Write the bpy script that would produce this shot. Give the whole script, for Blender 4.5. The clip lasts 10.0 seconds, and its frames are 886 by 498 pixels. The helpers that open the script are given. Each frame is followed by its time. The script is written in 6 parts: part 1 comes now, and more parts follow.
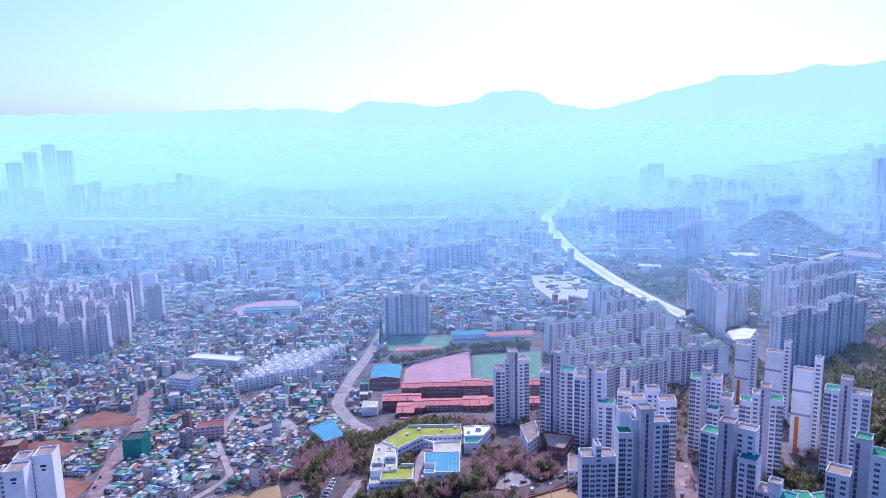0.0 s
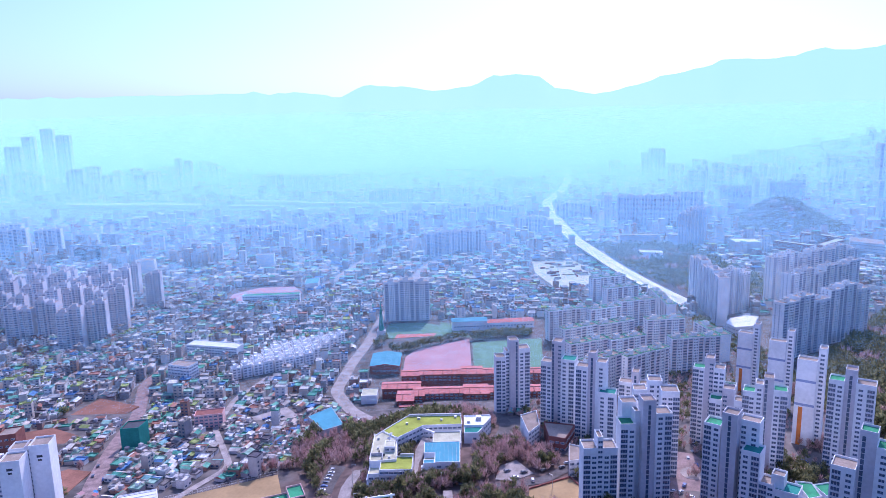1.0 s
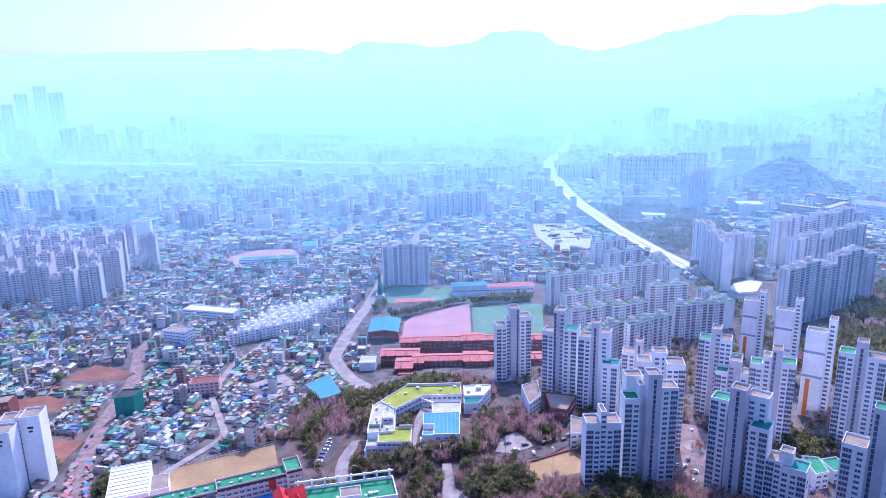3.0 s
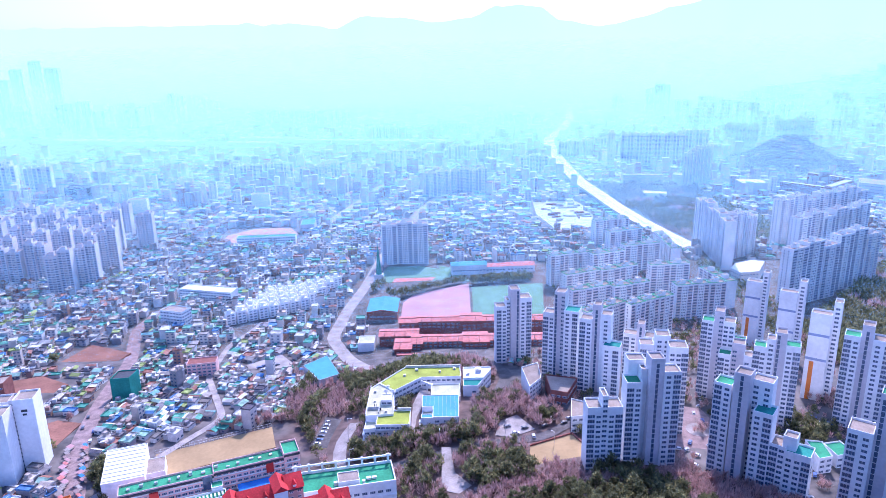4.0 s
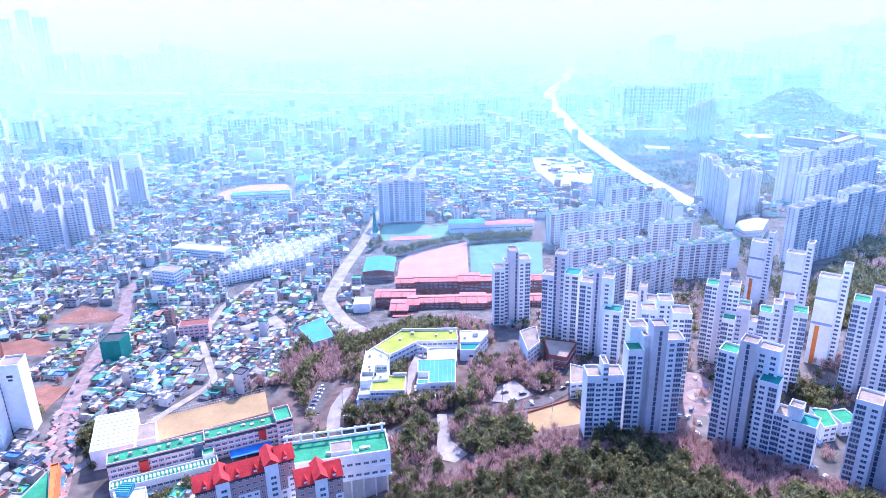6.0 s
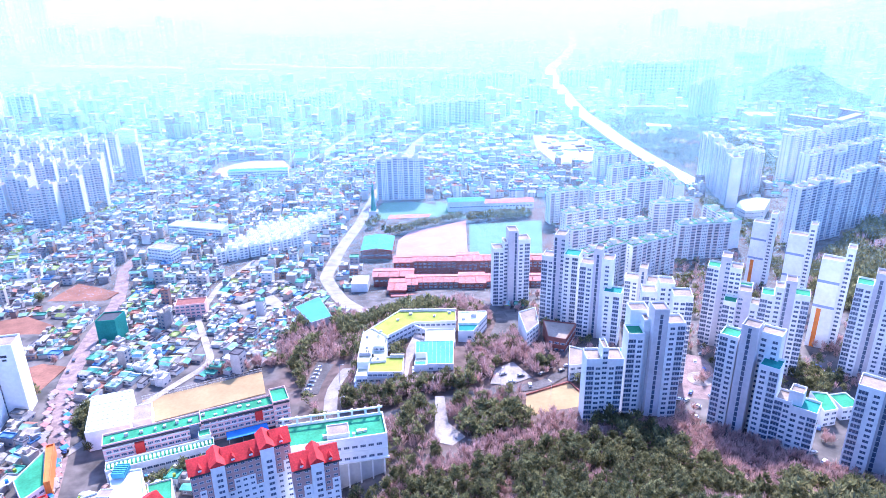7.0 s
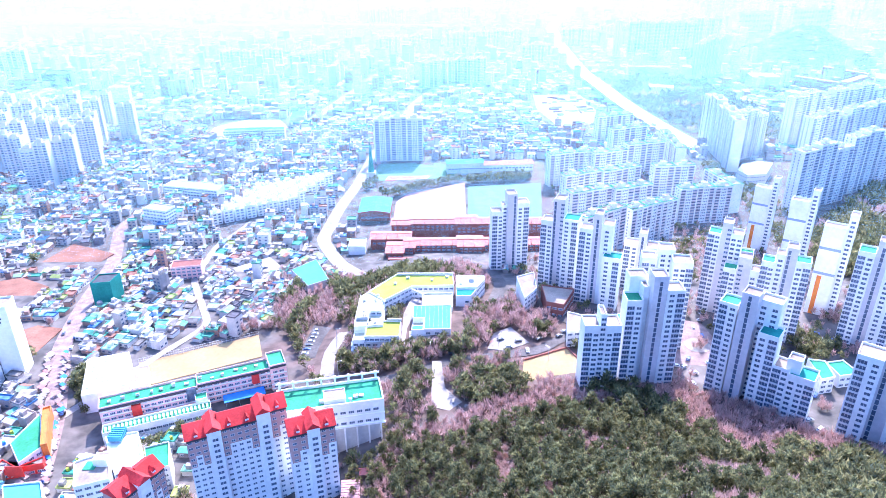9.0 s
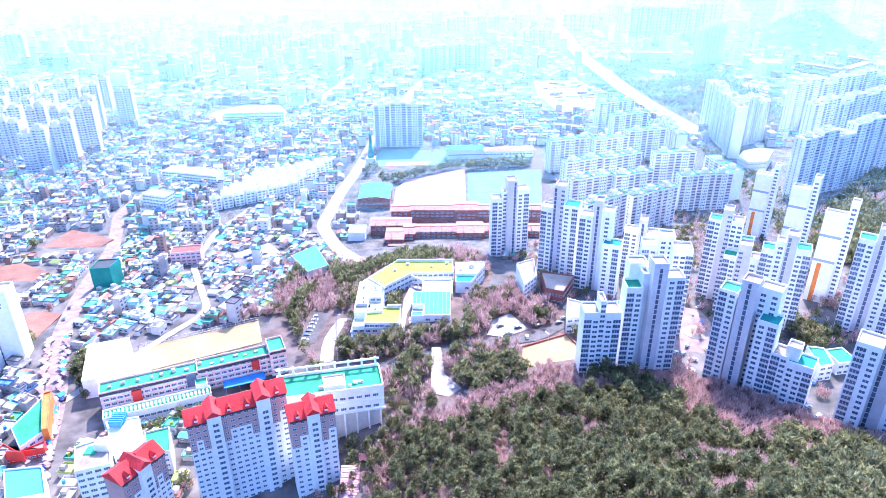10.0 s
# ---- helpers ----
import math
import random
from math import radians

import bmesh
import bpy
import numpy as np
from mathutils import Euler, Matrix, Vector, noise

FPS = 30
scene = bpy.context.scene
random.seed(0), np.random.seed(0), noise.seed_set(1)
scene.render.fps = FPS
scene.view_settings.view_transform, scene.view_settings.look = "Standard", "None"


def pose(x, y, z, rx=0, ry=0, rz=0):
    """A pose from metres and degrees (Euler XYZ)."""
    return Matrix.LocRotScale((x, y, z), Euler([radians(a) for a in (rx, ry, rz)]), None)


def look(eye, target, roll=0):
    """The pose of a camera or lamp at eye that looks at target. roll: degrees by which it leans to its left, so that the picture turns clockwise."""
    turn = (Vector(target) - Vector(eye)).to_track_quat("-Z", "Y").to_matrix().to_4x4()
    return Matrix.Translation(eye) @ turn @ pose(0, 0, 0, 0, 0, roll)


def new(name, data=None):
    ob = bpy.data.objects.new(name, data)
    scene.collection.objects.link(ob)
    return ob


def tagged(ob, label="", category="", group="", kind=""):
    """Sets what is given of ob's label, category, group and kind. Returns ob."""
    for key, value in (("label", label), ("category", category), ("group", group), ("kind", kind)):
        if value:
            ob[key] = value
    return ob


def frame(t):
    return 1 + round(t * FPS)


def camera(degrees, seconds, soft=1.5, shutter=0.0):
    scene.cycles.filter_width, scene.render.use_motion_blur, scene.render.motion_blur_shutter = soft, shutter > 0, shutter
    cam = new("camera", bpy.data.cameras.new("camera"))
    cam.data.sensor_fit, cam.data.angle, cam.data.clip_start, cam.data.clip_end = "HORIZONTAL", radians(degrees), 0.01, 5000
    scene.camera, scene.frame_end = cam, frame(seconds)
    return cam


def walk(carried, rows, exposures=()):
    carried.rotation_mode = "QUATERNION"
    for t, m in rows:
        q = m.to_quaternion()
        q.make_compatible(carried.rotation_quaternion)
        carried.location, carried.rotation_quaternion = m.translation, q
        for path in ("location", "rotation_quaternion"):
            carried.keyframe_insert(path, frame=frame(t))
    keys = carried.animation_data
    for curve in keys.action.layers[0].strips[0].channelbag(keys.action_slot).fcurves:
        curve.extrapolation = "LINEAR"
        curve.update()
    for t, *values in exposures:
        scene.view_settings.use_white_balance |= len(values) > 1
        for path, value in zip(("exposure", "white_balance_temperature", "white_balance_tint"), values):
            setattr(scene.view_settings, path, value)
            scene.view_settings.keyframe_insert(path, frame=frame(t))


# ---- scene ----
cam = camera(66.3, 10.0, soft=0.6)
# seconds, x, y, z, yaw, pitch, lean
ROWS = [
    (0.0, 0.00, 0.00, 223.08, 0.000, -9.229, -1.259),
    (0.5, -0.16, 3.78, 223.64, 0.022, -9.781, -1.242),
    (1.0, 0.25, 6.89, 224.18, 0.058, -10.514, -1.239),
    (1.5, 0.54, 10.84, 224.57, 0.070, -11.319, -1.216),
    (2.0, 0.70, 14.89, 225.21, 0.100, -12.171, -1.242),
    (2.5, 0.23, 18.75, 226.01, 0.097, -13.049, -1.183),
    (4.0, 0.41, 31.21, 226.41, 0.086, -15.882, -1.070),
    (4.5, 0.93, 35.02, 226.39, 0.090, -16.878, -1.070),
    (5.0, 1.29, 38.79, 226.51, 0.079, -17.890, -1.092),
    (5.5, 1.80, 43.16, 226.45, 0.078, -18.814, -1.098),
    (7.0, 2.61, 53.07, 226.89, 0.033, -21.772, -0.780),
    (7.5, 2.80, 55.45, 226.78, -0.022, -22.660, -0.698),
    (8.0, 2.93, 57.07, 227.06, -0.083, -23.504, -0.640),
    (8.5, 3.23, 58.05, 227.16, -0.136, -24.292, -0.487),
    (9.0, 2.92, 58.58, 227.01, -0.076, -25.120, -0.354),
    (9.5, 2.95, 58.77, 227.11, -0.044, -25.836, -0.277),
    (10.0, 2.87, 59.16, 226.95, -0.094, -26.295, -0.205),
]
EXPOSE = [(0.0, -0.3, 5800, 36), (2.5, -0.12, 5720, 35), (4.0, 0.25, 5650, 33), (5.5, 0.58, 5700, 30), (7.5, 1.02, 5800, 25), (9.0, 1.26, 5900, 22), (10.0, 1.34, 5900, 22)]
walk(cam, [(t, pose(x, y, z, 90 + pitch, 0, yaw) @ pose(0, 0, 0, 0, 0, lean)) for t, x, y, z, yaw, pitch, lean in ROWS], EXPOSE)

# ---- light ----
SUN_UP, SUN_SIDE = 46.0, 14.0  # degrees above the horizon, degrees to the east of straight ahead
world = bpy.data.worlds.new("sky")
scene.world = world
world.use_nodes = True
wn = world.node_tree.nodes
wl = world.node_tree.links
sky = wn.new("ShaderNodeTexSky")
sky.sky_type = "NISHITA"
sky.sun_disc = False
sky.sun_elevation = radians(SUN_UP)
sky.sun_rotation = radians(SUN_SIDE)
sky.dust_density = 2.1
sky.ozone_density = 2.4
tint = wn.new("ShaderNodeMix")
tint.data_type, tint.blend_type = "RGBA", "MULTIPLY"
tint.inputs[0].default_value = 1.0
tint.inputs[7].default_value = (0.95, 1.32, 1.80, 1.0)
wl.new(sky.outputs[0], tint.inputs[6])
wl.new(tint.outputs[2], wn["Background"].inputs[0])
wn["Background"].inputs[1].default_value = 0.155
sun = new("sun", bpy.data.lights.new("sun", "SUN"))
sun.data.energy, sun.data.angle, sun.data.color = 4.2, radians(0.6), (1.0, 0.94, 0.86)
su, sa = radians(SUN_UP), radians(SUN_SIDE)
SUN_WAY = Vector((math.sin(sa) * math.cos(su), math.cos(sa) * math.cos(su), math.sin(su)))
sun.matrix_world = look((0, 0, 600), Vector((0, 0, 600)) - SUN_WAY)

# ---- materials ----


def node_mat(name, rough=0.8, metal=0.0):
    m = bpy.data.materials.new(name)
    m.use_nodes = True
    b = m.node_tree.nodes["Principled BSDF"]
    b.inputs["Roughness"].default_value, b.inputs["Metallic"].default_value = rough, metal
    return m, m.node_tree.nodes, m.node_tree.links, b


def mat(name, colours, rough=0.8, scale=0.4, amount=0.25, pick="", bump=0.0, metal=0.0, spec=0.3):
    """A surface: one or several base colours (picked by island or by object), mottled at two scales."""
    m, n, k, b = node_mat(name, rough, metal)
    b.inputs["Specular IOR Level"].default_value = spec
    if pick:
        ramp = n.new("ShaderNodeValToRGB")
        ramp.color_ramp.interpolation = "CONSTANT"
        e = ramp.color_ramp.elements
        e[0].position, e[0].color = 0, (*colours[0], 1)
        e[1].position, e[1].color = 1 / len(colours), (*colours[min(1, len(colours) - 1)], 1)
        for i in range(2, len(colours)):
            s = e.new(i / len(colours))
            s.color = (*colours[i], 1)
        if pick == "island":
            src = n.new("ShaderNodeNewGeometry").outputs["Random Per Island"]
        else:
            src = n.new("ShaderNodeObjectInfo").outputs["Random"]
        k.new(src, ramp.inputs[0])
        colour = ramp.outputs[0]
    else:
        c = n.new("ShaderNodeRGB")
        c.outputs[0].default_value = (*colours[0], 1)
        colour = c.outputs[0]
    geo = n.new("ShaderNodeNewGeometry")
    out = None
    for sc, am in ((scale, amount), (scale * 9, amount * 0.6)):
        noise_node = n.new("ShaderNodeTexNoise")
        noise_node.inputs["Scale"].default_value = sc
        noise_node.inputs["Detail"].default_value = 4
        k.new(geo.outputs["Position"], noise_node.inputs["Vector"])
        rng = n.new("ShaderNodeMapRange")
        rng.inputs[1].default_value, rng.inputs[2].default_value = 0.3, 0.7
        rng.inputs[3].default_value, rng.inputs[4].default_value = 1 - am, 1 + am
        k.new(noise_node.outputs[0], rng.inputs[0])
        mul = n.new("ShaderNodeMix")
        mul.data_type, mul.blend_type = "RGBA", "MULTIPLY"
        mul.inputs[0].default_value = 1
        k.new(colour, mul.inputs[6])
        k.new(rng.outputs[0], mul.inputs[7])
        colour = mul.outputs[2]
        out = noise_node
    k.new(colour, b.inputs["Base Color"])
    if bump:
        bn = n.new("ShaderNodeBump")
        bn.inputs["Strength"].default_value = bump
        bn.inputs["Distance"].default_value = 0.3
        k.new(out.outputs[0], bn.inputs["Height"])
        k.new(bn.outputs[0], b.inputs["Normal"])
    return m


M_WALL = mat("white render", [(0.86, 0.85, 0.85)], 0.75, 0.05, 0.10)
M_WALL_GREY = mat("grey painted concrete", [(0.55, 0.54, 0.55)], 0.8, 0.06, 0.12)
M_WALL_BROWN = mat("mauve painted concrete", [(0.50, 0.31, 0.29)], 0.8, 0.06, 0.12)
M_WALL_PINK = mat("pink painted concrete", [(0.84, 0.52, 0.49)], 0.8, 0.06, 0.12)
M_WALL_PALE = mat("pale painted concrete", [(0.84, 0.83, 0.83), (0.80, 0.79, 0.79), (0.82, 0.79, 0.77), (0.85, 0.85, 0.84)], 0.8, 0.06, 0.1, "object")
M_GLASS = mat("dark window glass", [(0.10, 0.13, 0.20)], 0.2, 0.3, 0.3, spec=0.6)
M_GLASS_BAND = mat("dark balcony glass", [(0.13, 0.15, 0.22), (0.22, 0.25, 0.33), (0.09, 0.11, 0.17)], 0.25, 0.3, 0.3, "island", spec=0.5)
M_ROOF = mat("pale concrete roof", [(0.33, 0.26, 0.215)], 0.9, 0.12, 0.25)
M_ROOF_GREEN = mat("green roof coating", [(0.045, 0.30, 0.155)], 0.85, 0.12, 0.25, spec=0.12)
M_ROOF_LIME = mat("yellow green roof coating", [(0.36, 0.40, 0.075)], 0.9, 0.12, 0.2, spec=0.12)
M_ROOF_BLUE = mat("pale blue sheet roof", [(0.085, 0.33, 0.41)], 0.8, 0.1, 0.12, spec=0.12)
M_ROOF_TEAL = mat("teal sheet roof", [(0.03, 0.27, 0.22)], 0.85, 0.1, 0.2, spec=0.12)
M_ROOF_RED = mat("red sheet roof", [(0.62, 0.05, 0.05)], 0.75, 0.15, 0.25, spec=0.15)
M_ROOF_SALMON = mat("faded red tile roof", [(0.60, 0.20, 0.18)], 0.8, 0.3, 0.2)
M_ROOF_WHITE = mat("white sheet roof", [(0.74, 0.74, 0.74)], 0.4, 0.1, 0.08)
M_ROOF_CREAM = mat("cream roof coating", [(0.50, 0.48, 0.33)], 0.7, 0.12, 0.2)
M_SHAFT = mat("mauve grey painted concrete", [(0.66, 0.61, 0.63)], 0.8, 0.06, 0.12)
# grey blue tones stand in for the shade of recessed balcony bays
M_BAY_SHADE = mat("grey blue bay shade panels", [(0.62, 0.62, 0.67), (0.68, 0.67, 0.70), (0.58, 0.58, 0.64)], 0.7, 0.06, 0.12, "object")
M_PANEL_PINK = mat("pinkish balcony panels", [(0.64, 0.55, 0.54), (0.70, 0.62, 0.60)], 0.7, 0.06, 0.12, "object")
M_BRICK = mat("red brown brick", [(0.30, 0.11, 0.09)], 0.85, 0.3, 0.2)
M_RED = mat("red paint", [(0.65, 0.05, 0.04)], 0.5, 0.2, 0.15)
M_ORANGE = mat("orange paint", [(0.75, 0.22, 0.05)], 0.5, 0.2, 0.15)
M_BLUE = mat("blue sheet", [(0.06, 0.25, 0.62)], 0.75, 0.2, 0.15, spec=0.15)
M_DARK = mat("dark trim", [(0.06, 0.06, 0.07)], 0.6, 0.3, 0.2)
M_METAL = mat("galvanised steel", [(0.5, 0.5, 0.52)], 0.4, 0.5, 0.15, metal=0.6)
M_ASPHALT = mat("worn pale asphalt", [(0.12, 0.105, 0.105)], 0.9, 0.1, 0.35)
M_CONCRETE = mat("pale concrete", [(0.36, 0.31, 0.29)], 0.9, 0.12, 0.28)
M_DECK = mat("bright worn concrete deck", [(0.62, 0.58, 0.56)], 0.38, 0.06, 0.15, spec=0.6)
M_SAND = mat("tan school yard sand", [(0.42, 0.28, 0.14)], 0.95, 0.06, 0.12)
M_PINKSAND = mat("pinkish school yard sand", [(0.52, 0.29, 0.30)], 0.95, 0.05, 0.1)
M_TURF = mat("pale green turf", [(0.15, 0.29, 0.19)], 0.95, 0.08, 0.15)
M_STREET = mat("pinkish worn street paving", [(0.29, 0.20, 0.19)], 0.85, 0.2, 0.35)
M_SOIL = mat("bare red soil", [(0.29, 0.13, 0.09)], 0.95, 0.08, 0.25, bump=0.4)
M_HOUSE = mat("house walls", [(0.60, 0.57, 0.54), (0.72, 0.70, 0.68), (0.36, 0.22, 0.18), (0.55, 0.45, 0.40), (0.66, 0.62, 0.60), (0.30, 0.27, 0.28), (0.50, 0.47, 0.47), (0.46, 0.38, 0.34)], 0.85, 0.2, 0.15, "island")
M_HOUSE_ROOF = mat("house roofs", [(0.46, 0.43, 0.40), (0.09, 0.32, 0.24), (0.58, 0.56, 0.54), (0.24, 0.22, 0.23), (0.36, 0.32, 0.29), (0.20, 0.40, 0.40), (0.52, 0.48, 0.44), (0.12, 0.11, 0.13), (0.14, 0.38, 0.28), (0.36, 0.17, 0.13), (0.66, 0.65, 0.64), (0.28, 0.44, 0.36), (0.20, 0.18, 0.17), (0.10, 0.22, 0.40), (0.48, 0.40, 0.34), (0.32, 0.38, 0.14)], 0.85, 0.3, 0.35, "island", spec=0.15)
M_ONE_WALL = mat("house wall", [(0.46, 0.42, 0.39), (0.56, 0.53, 0.51), (0.36, 0.22, 0.18), (0.44, 0.36, 0.32), (0.50, 0.47, 0.45), (0.30, 0.27, 0.28)], 0.85, 0.3, 0.15, "object")
M_ONE_ROOF = mat("house roof", [(0.40, 0.36, 0.33), (0.08, 0.36, 0.26), (0.48, 0.44, 0.40), (0.24, 0.22, 0.22), (0.10, 0.36, 0.30), (0.16, 0.42, 0.42), (0.46, 0.42, 0.38), (0.36, 0.40, 0.14), (0.56, 0.54, 0.52), (0.07, 0.32, 0.22), (0.20, 0.42, 0.34), (0.36, 0.15, 0.11)], 0.85, 0.35, 0.35, "object", spec=0.15)
M_PINE = mat("pine needles", [(0.175, 0.18, 0.085), (0.245, 0.235, 0.11), (0.12, 0.135, 0.08), (0.30, 0.27, 0.13)], 0.8, 0.16, 0.62, "island")
M_BARE = mat("bare twigs", [(0.58, 0.38, 0.35), (0.66, 0.46, 0.42), (0.46, 0.31, 0.29), (0.62, 0.38, 0.36)], 0.9, 0.3, 0.3, "island")
M_BARK = mat("bark", [(0.12, 0.085, 0.065)], 0.95, 1.0, 0.3)
M_CAR = mat("car paint", [(0.75, 0.75, 0.75), (0.10, 0.10, 0.11), (0.42, 0.43, 0.45), (0.70, 0.70, 0.71), (0.16, 0.17, 0.20), (0.05, 0.12, 0.35), (0.78, 0.78, 0.77)], 0.3, 0.5, 0.05, "object", spec=0.6)


def leafy(m, share):
    """Lets part of the light through thin leaves or twigs."""
    n, k = m.node_tree.nodes, m.node_tree.links
    b = n["Principled BSDF"]
    t, x = n.new("ShaderNodeBsdfTranslucent"), n.new("ShaderNodeMixShader")
    x.inputs[0].default_value = share
    k.new(b.inputs["Base Color"].links[0].from_socket, t.inputs[0])
    k.new(b.outputs[0], x.inputs[1])
    k.new(t.outputs[0], x.inputs[2])
    k.new(x.outputs[0], n["Material Output"].inputs[0])


leafy(M_PINE, 0.55)
leafy(M_BARE, 0.35)

# ---- shape helpers ----


class Shape:
    """Collects corners and faces of one mesh; each face carries the index of its material."""

    def __init__(self):
        self.v, self.f, self.m = [], [], []

    def face(self, pts, m=0):
        i = len(self.v)
        self.v.extend([tuple(p) for p in pts])
        self.f.append(tuple(range(i, i + len(pts))))
        self.m.append(m)

    def prism(self, pts, z0, z1, m=0, top=None, bottom=False):
        """An upright prism over the outline pts (counterclockwise)."""
        i, c = len(self.v), len(pts)
        self.v.extend([(x, y, z0) for x, y in pts] + [(x, y, z1) for x, y in pts])
        for a in range(c):
            b = (a + 1) % c
            self.f.append((i + a, i + b, i + c + b, i + c + a))
            self.m.append(m)
        self.f.append(tuple(range(i + c, i + 2 * c)))
        self.m.append(m if top is None else top)
        if bottom:
            self.f.append(tuple(range(i + c - 1, i - 1, -1)))
            self.m.append(m)

    def box(self, x0, x1, y0, y1, z0, z1, m=0, top=None, bottom=False):
        self.prism([(x0, y0), (x1, y0), (x1, y1), (x0, y1)], z0, z1, m, top, bottom)

    def tray(self, pts, z0, z1, lip, thick, m=0, top=1):
        """A prism whose flat roof lies sunk behind a parapet of that height and thickness."""
        c = len(pts)
        cx, cy = sum(p[0] for p in pts) / c, sum(p[1] for p in pts) / c
        inner = []
        for a in range(c):
            p, q, r = Vector(pts[a - 1]), Vector(pts[a]), Vector(pts[(a + 1) % c])
            d1, d2 = (q - p).normalized(), (r - q).normalized()
            n1, n2 = Vector((-d1.y, d1.x)), Vector((-d2.y, d2.x))
            s = n1 + n2
            inner.append(tuple(q + s * (thick / max(0.2, 1 + n1.dot(n2)))))
        i = len(self.v)
        self.v.extend([(x, y, z0) for x, y in pts] + [(x, y, z1) for x, y in pts] + [(x, y, z1) for x, y in inner] + [(x, y, z1 - lip) for x, y in inner])
        for k in range(3):
            for a in range(c):
                b = (a + 1) % c
                self.f.append((i + k * c + a, i + k * c + b, i + (k + 1) * c + b, i + (k + 1) * c + a))
                self.m.append(m)
        self.f.append(tuple(range(i + 3 * c, i + 4 * c)))
        self.m.append(top)

    def gable(self, x0, x1, y0, y1, z, rise, over=0.4, m=0):
        """A pitched roof with its ridge along x."""
        ym = (y0 + y1) / 2
        a, b, c, d = (x0 - over, y0 - over, z), (x1 + over, y0 - over, z), (x1 + over, y1 + over, z), (x0 - over, y1 + over, z)
        e, g = (x0 - over, ym, z + rise), (x1 + over, ym, z + rise)
        for q in ([a, b, g, e], [c, d, e, g], [d, a, e], [b, c, g], [d, c, b, a]):
            self.face(q, m)

    def mesh(self, name, mats):
        me = bpy.data.meshes.new(name)
        me.from_pydata(self.v, [], self.f)
        for mt in mats:
            me.materials.append(mt)
        if len(mats) > 1:
            me.polygons.foreach_set("material_index", self.m)
        me.update()
        return me


def part(name, shape, mats, parent, label="", m=None):
    """Links a shape (or a mesh) as one part under a thing or a part."""
    me = shape.mesh(name, mats if isinstance(mats, (list, tuple)) else [mats]) if isinstance(shape, Shape) else shape
    ob = new(name, me)
    ob.parent = parent
    if m is not None:
        ob.matrix_basis = m
    if label:
        ob["label"] = label
    return ob


def thing(name, x, y, z, yaw, label, category, group=""):
    ob = new(name)
    ob.empty_display_size = 0.5
    ob.matrix_basis = pose(x, y, z, 0, 0, yaw)
    return tagged(ob, label, category, group)


def rect(x0, x1, y0, y1):
    return [(x0, y0), (x1, y0), (x1, y1), (x0, y1)]


# ---- ground ----


def smooth(a, b, x):
    k = min(1.0, max(0.0, (x - a) / (b - a)))
    return k * k * (3 - 2 * k)


def land(x, y):
    """The height of the ground."""
    z = -25.0
    z += (20 + 19 * smooth(-95, 5, x)) * (1 - smooth(400, 650, y))
    z += 72 * math.exp(-(((x - 95) / (125 if x > 95 else 88)) ** 2 + ((y - 150) / 108) ** 2))
    z += 10 * smooth(1300, 2100, y)
    z += 170 * smooth(900, 2300, x - 0.1 * (y - 1200)) * smooth(1000, 2600, y)
    z += 62 * math.exp(-(((x - 752) / 78) ** 2 + ((y - 1500) / 80) ** 2))
    return z


def build_ground():
    xs = [-4800, -4000, -3200, -2600, -2200, -1800, -1500, -1300, -1100, -950, -800, -700, -620, -540, -480, -430, -390]
    xs += list(range(-360, 441, 12)) + [460, 490, 520, 560, 600, 640, 680, 720, 760, 800, 850, 900, 960, 1050, 1150, 1300, 1450, 1600, 1800, 2000, 2200, 2500, 2900, 3400, 4000, 4800]
    ys = [-600, -400, -250, -150, -80, -40] + list(range(0, 700, 12)) + list(range(700, 1400, 25)) + list(range(1400, 1700, 30)) + [1700, 1800, 1900, 2000, 2150, 2300, 2500, 2700, 3000, 3300, 3700, 4100, 4500, 4900]
    s = Shape()
    s.v = [(x, y, land(x, y)) for y in ys for x in xs]
    w = len(xs)
    s.f = [(j * w + i, j * w + i + 1, (j + 1) * w + i + 1, (j + 1) * w + i) for j in range(len(ys) - 1) for i in range(w - 1)]
    m, n, k, b = node_mat("city ground", 0.95)
    geo = n.new("ShaderNodeNewGeometry")
    wood = n.new("ShaderNodeAttribute")
    wood.attribute_name = "wood"
    cols = []
    for sc, pal in ((0.09, ((0.07, 0.062, 0.06), (0.20, 0.17, 0.16))), (0.15, ((0.10, 0.065, 0.055), (0.20, 0.13, 0.115)))):
        t = n.new("ShaderNodeTexNoise")
        t.inputs["Scale"].default_value, t.inputs["Detail"].default_value = sc, 8
        k.new(geo.outputs["Position"], t.inputs["Vector"])
        r = n.new("ShaderNodeValToRGB")
        r.color_ramp.elements[0].position, r.color_ramp.elements[1].position = 0.35, 0.65
        r.color_ramp.elements[0].color, r.color_ramp.elements[1].color = (*pal[0], 1), (*pal[1], 1)
        k.new(t.outputs[0], r.inputs[0])
        cols.append(r)
    mix = n.new("ShaderNodeMix")
    mix.data_type = "RGBA"
    k.new(wood.outputs["Fac"], mix.inputs[0])
    k.new(cols[0].outputs[0], mix.inputs[6])
    k.new(cols[1].outputs[0], mix.inputs[7])
    k.new(mix.outputs[2], b.inputs["Base Color"])
    me = s.mesh("ground", [m])
    at = me.attributes.new("wood", "FLOAT", "POINT")
    at.data.foreach_set("value", [1.0 if in_wood(x, y) else 0.0 for x, y, z in s.v])
    me.polygons.foreach_set("use_smooth", [True] * len(me.polygons))
    return tagged(new("ground", me), "pale built-up ground of the city rising to wooded slopes", "ground", kind="structure")


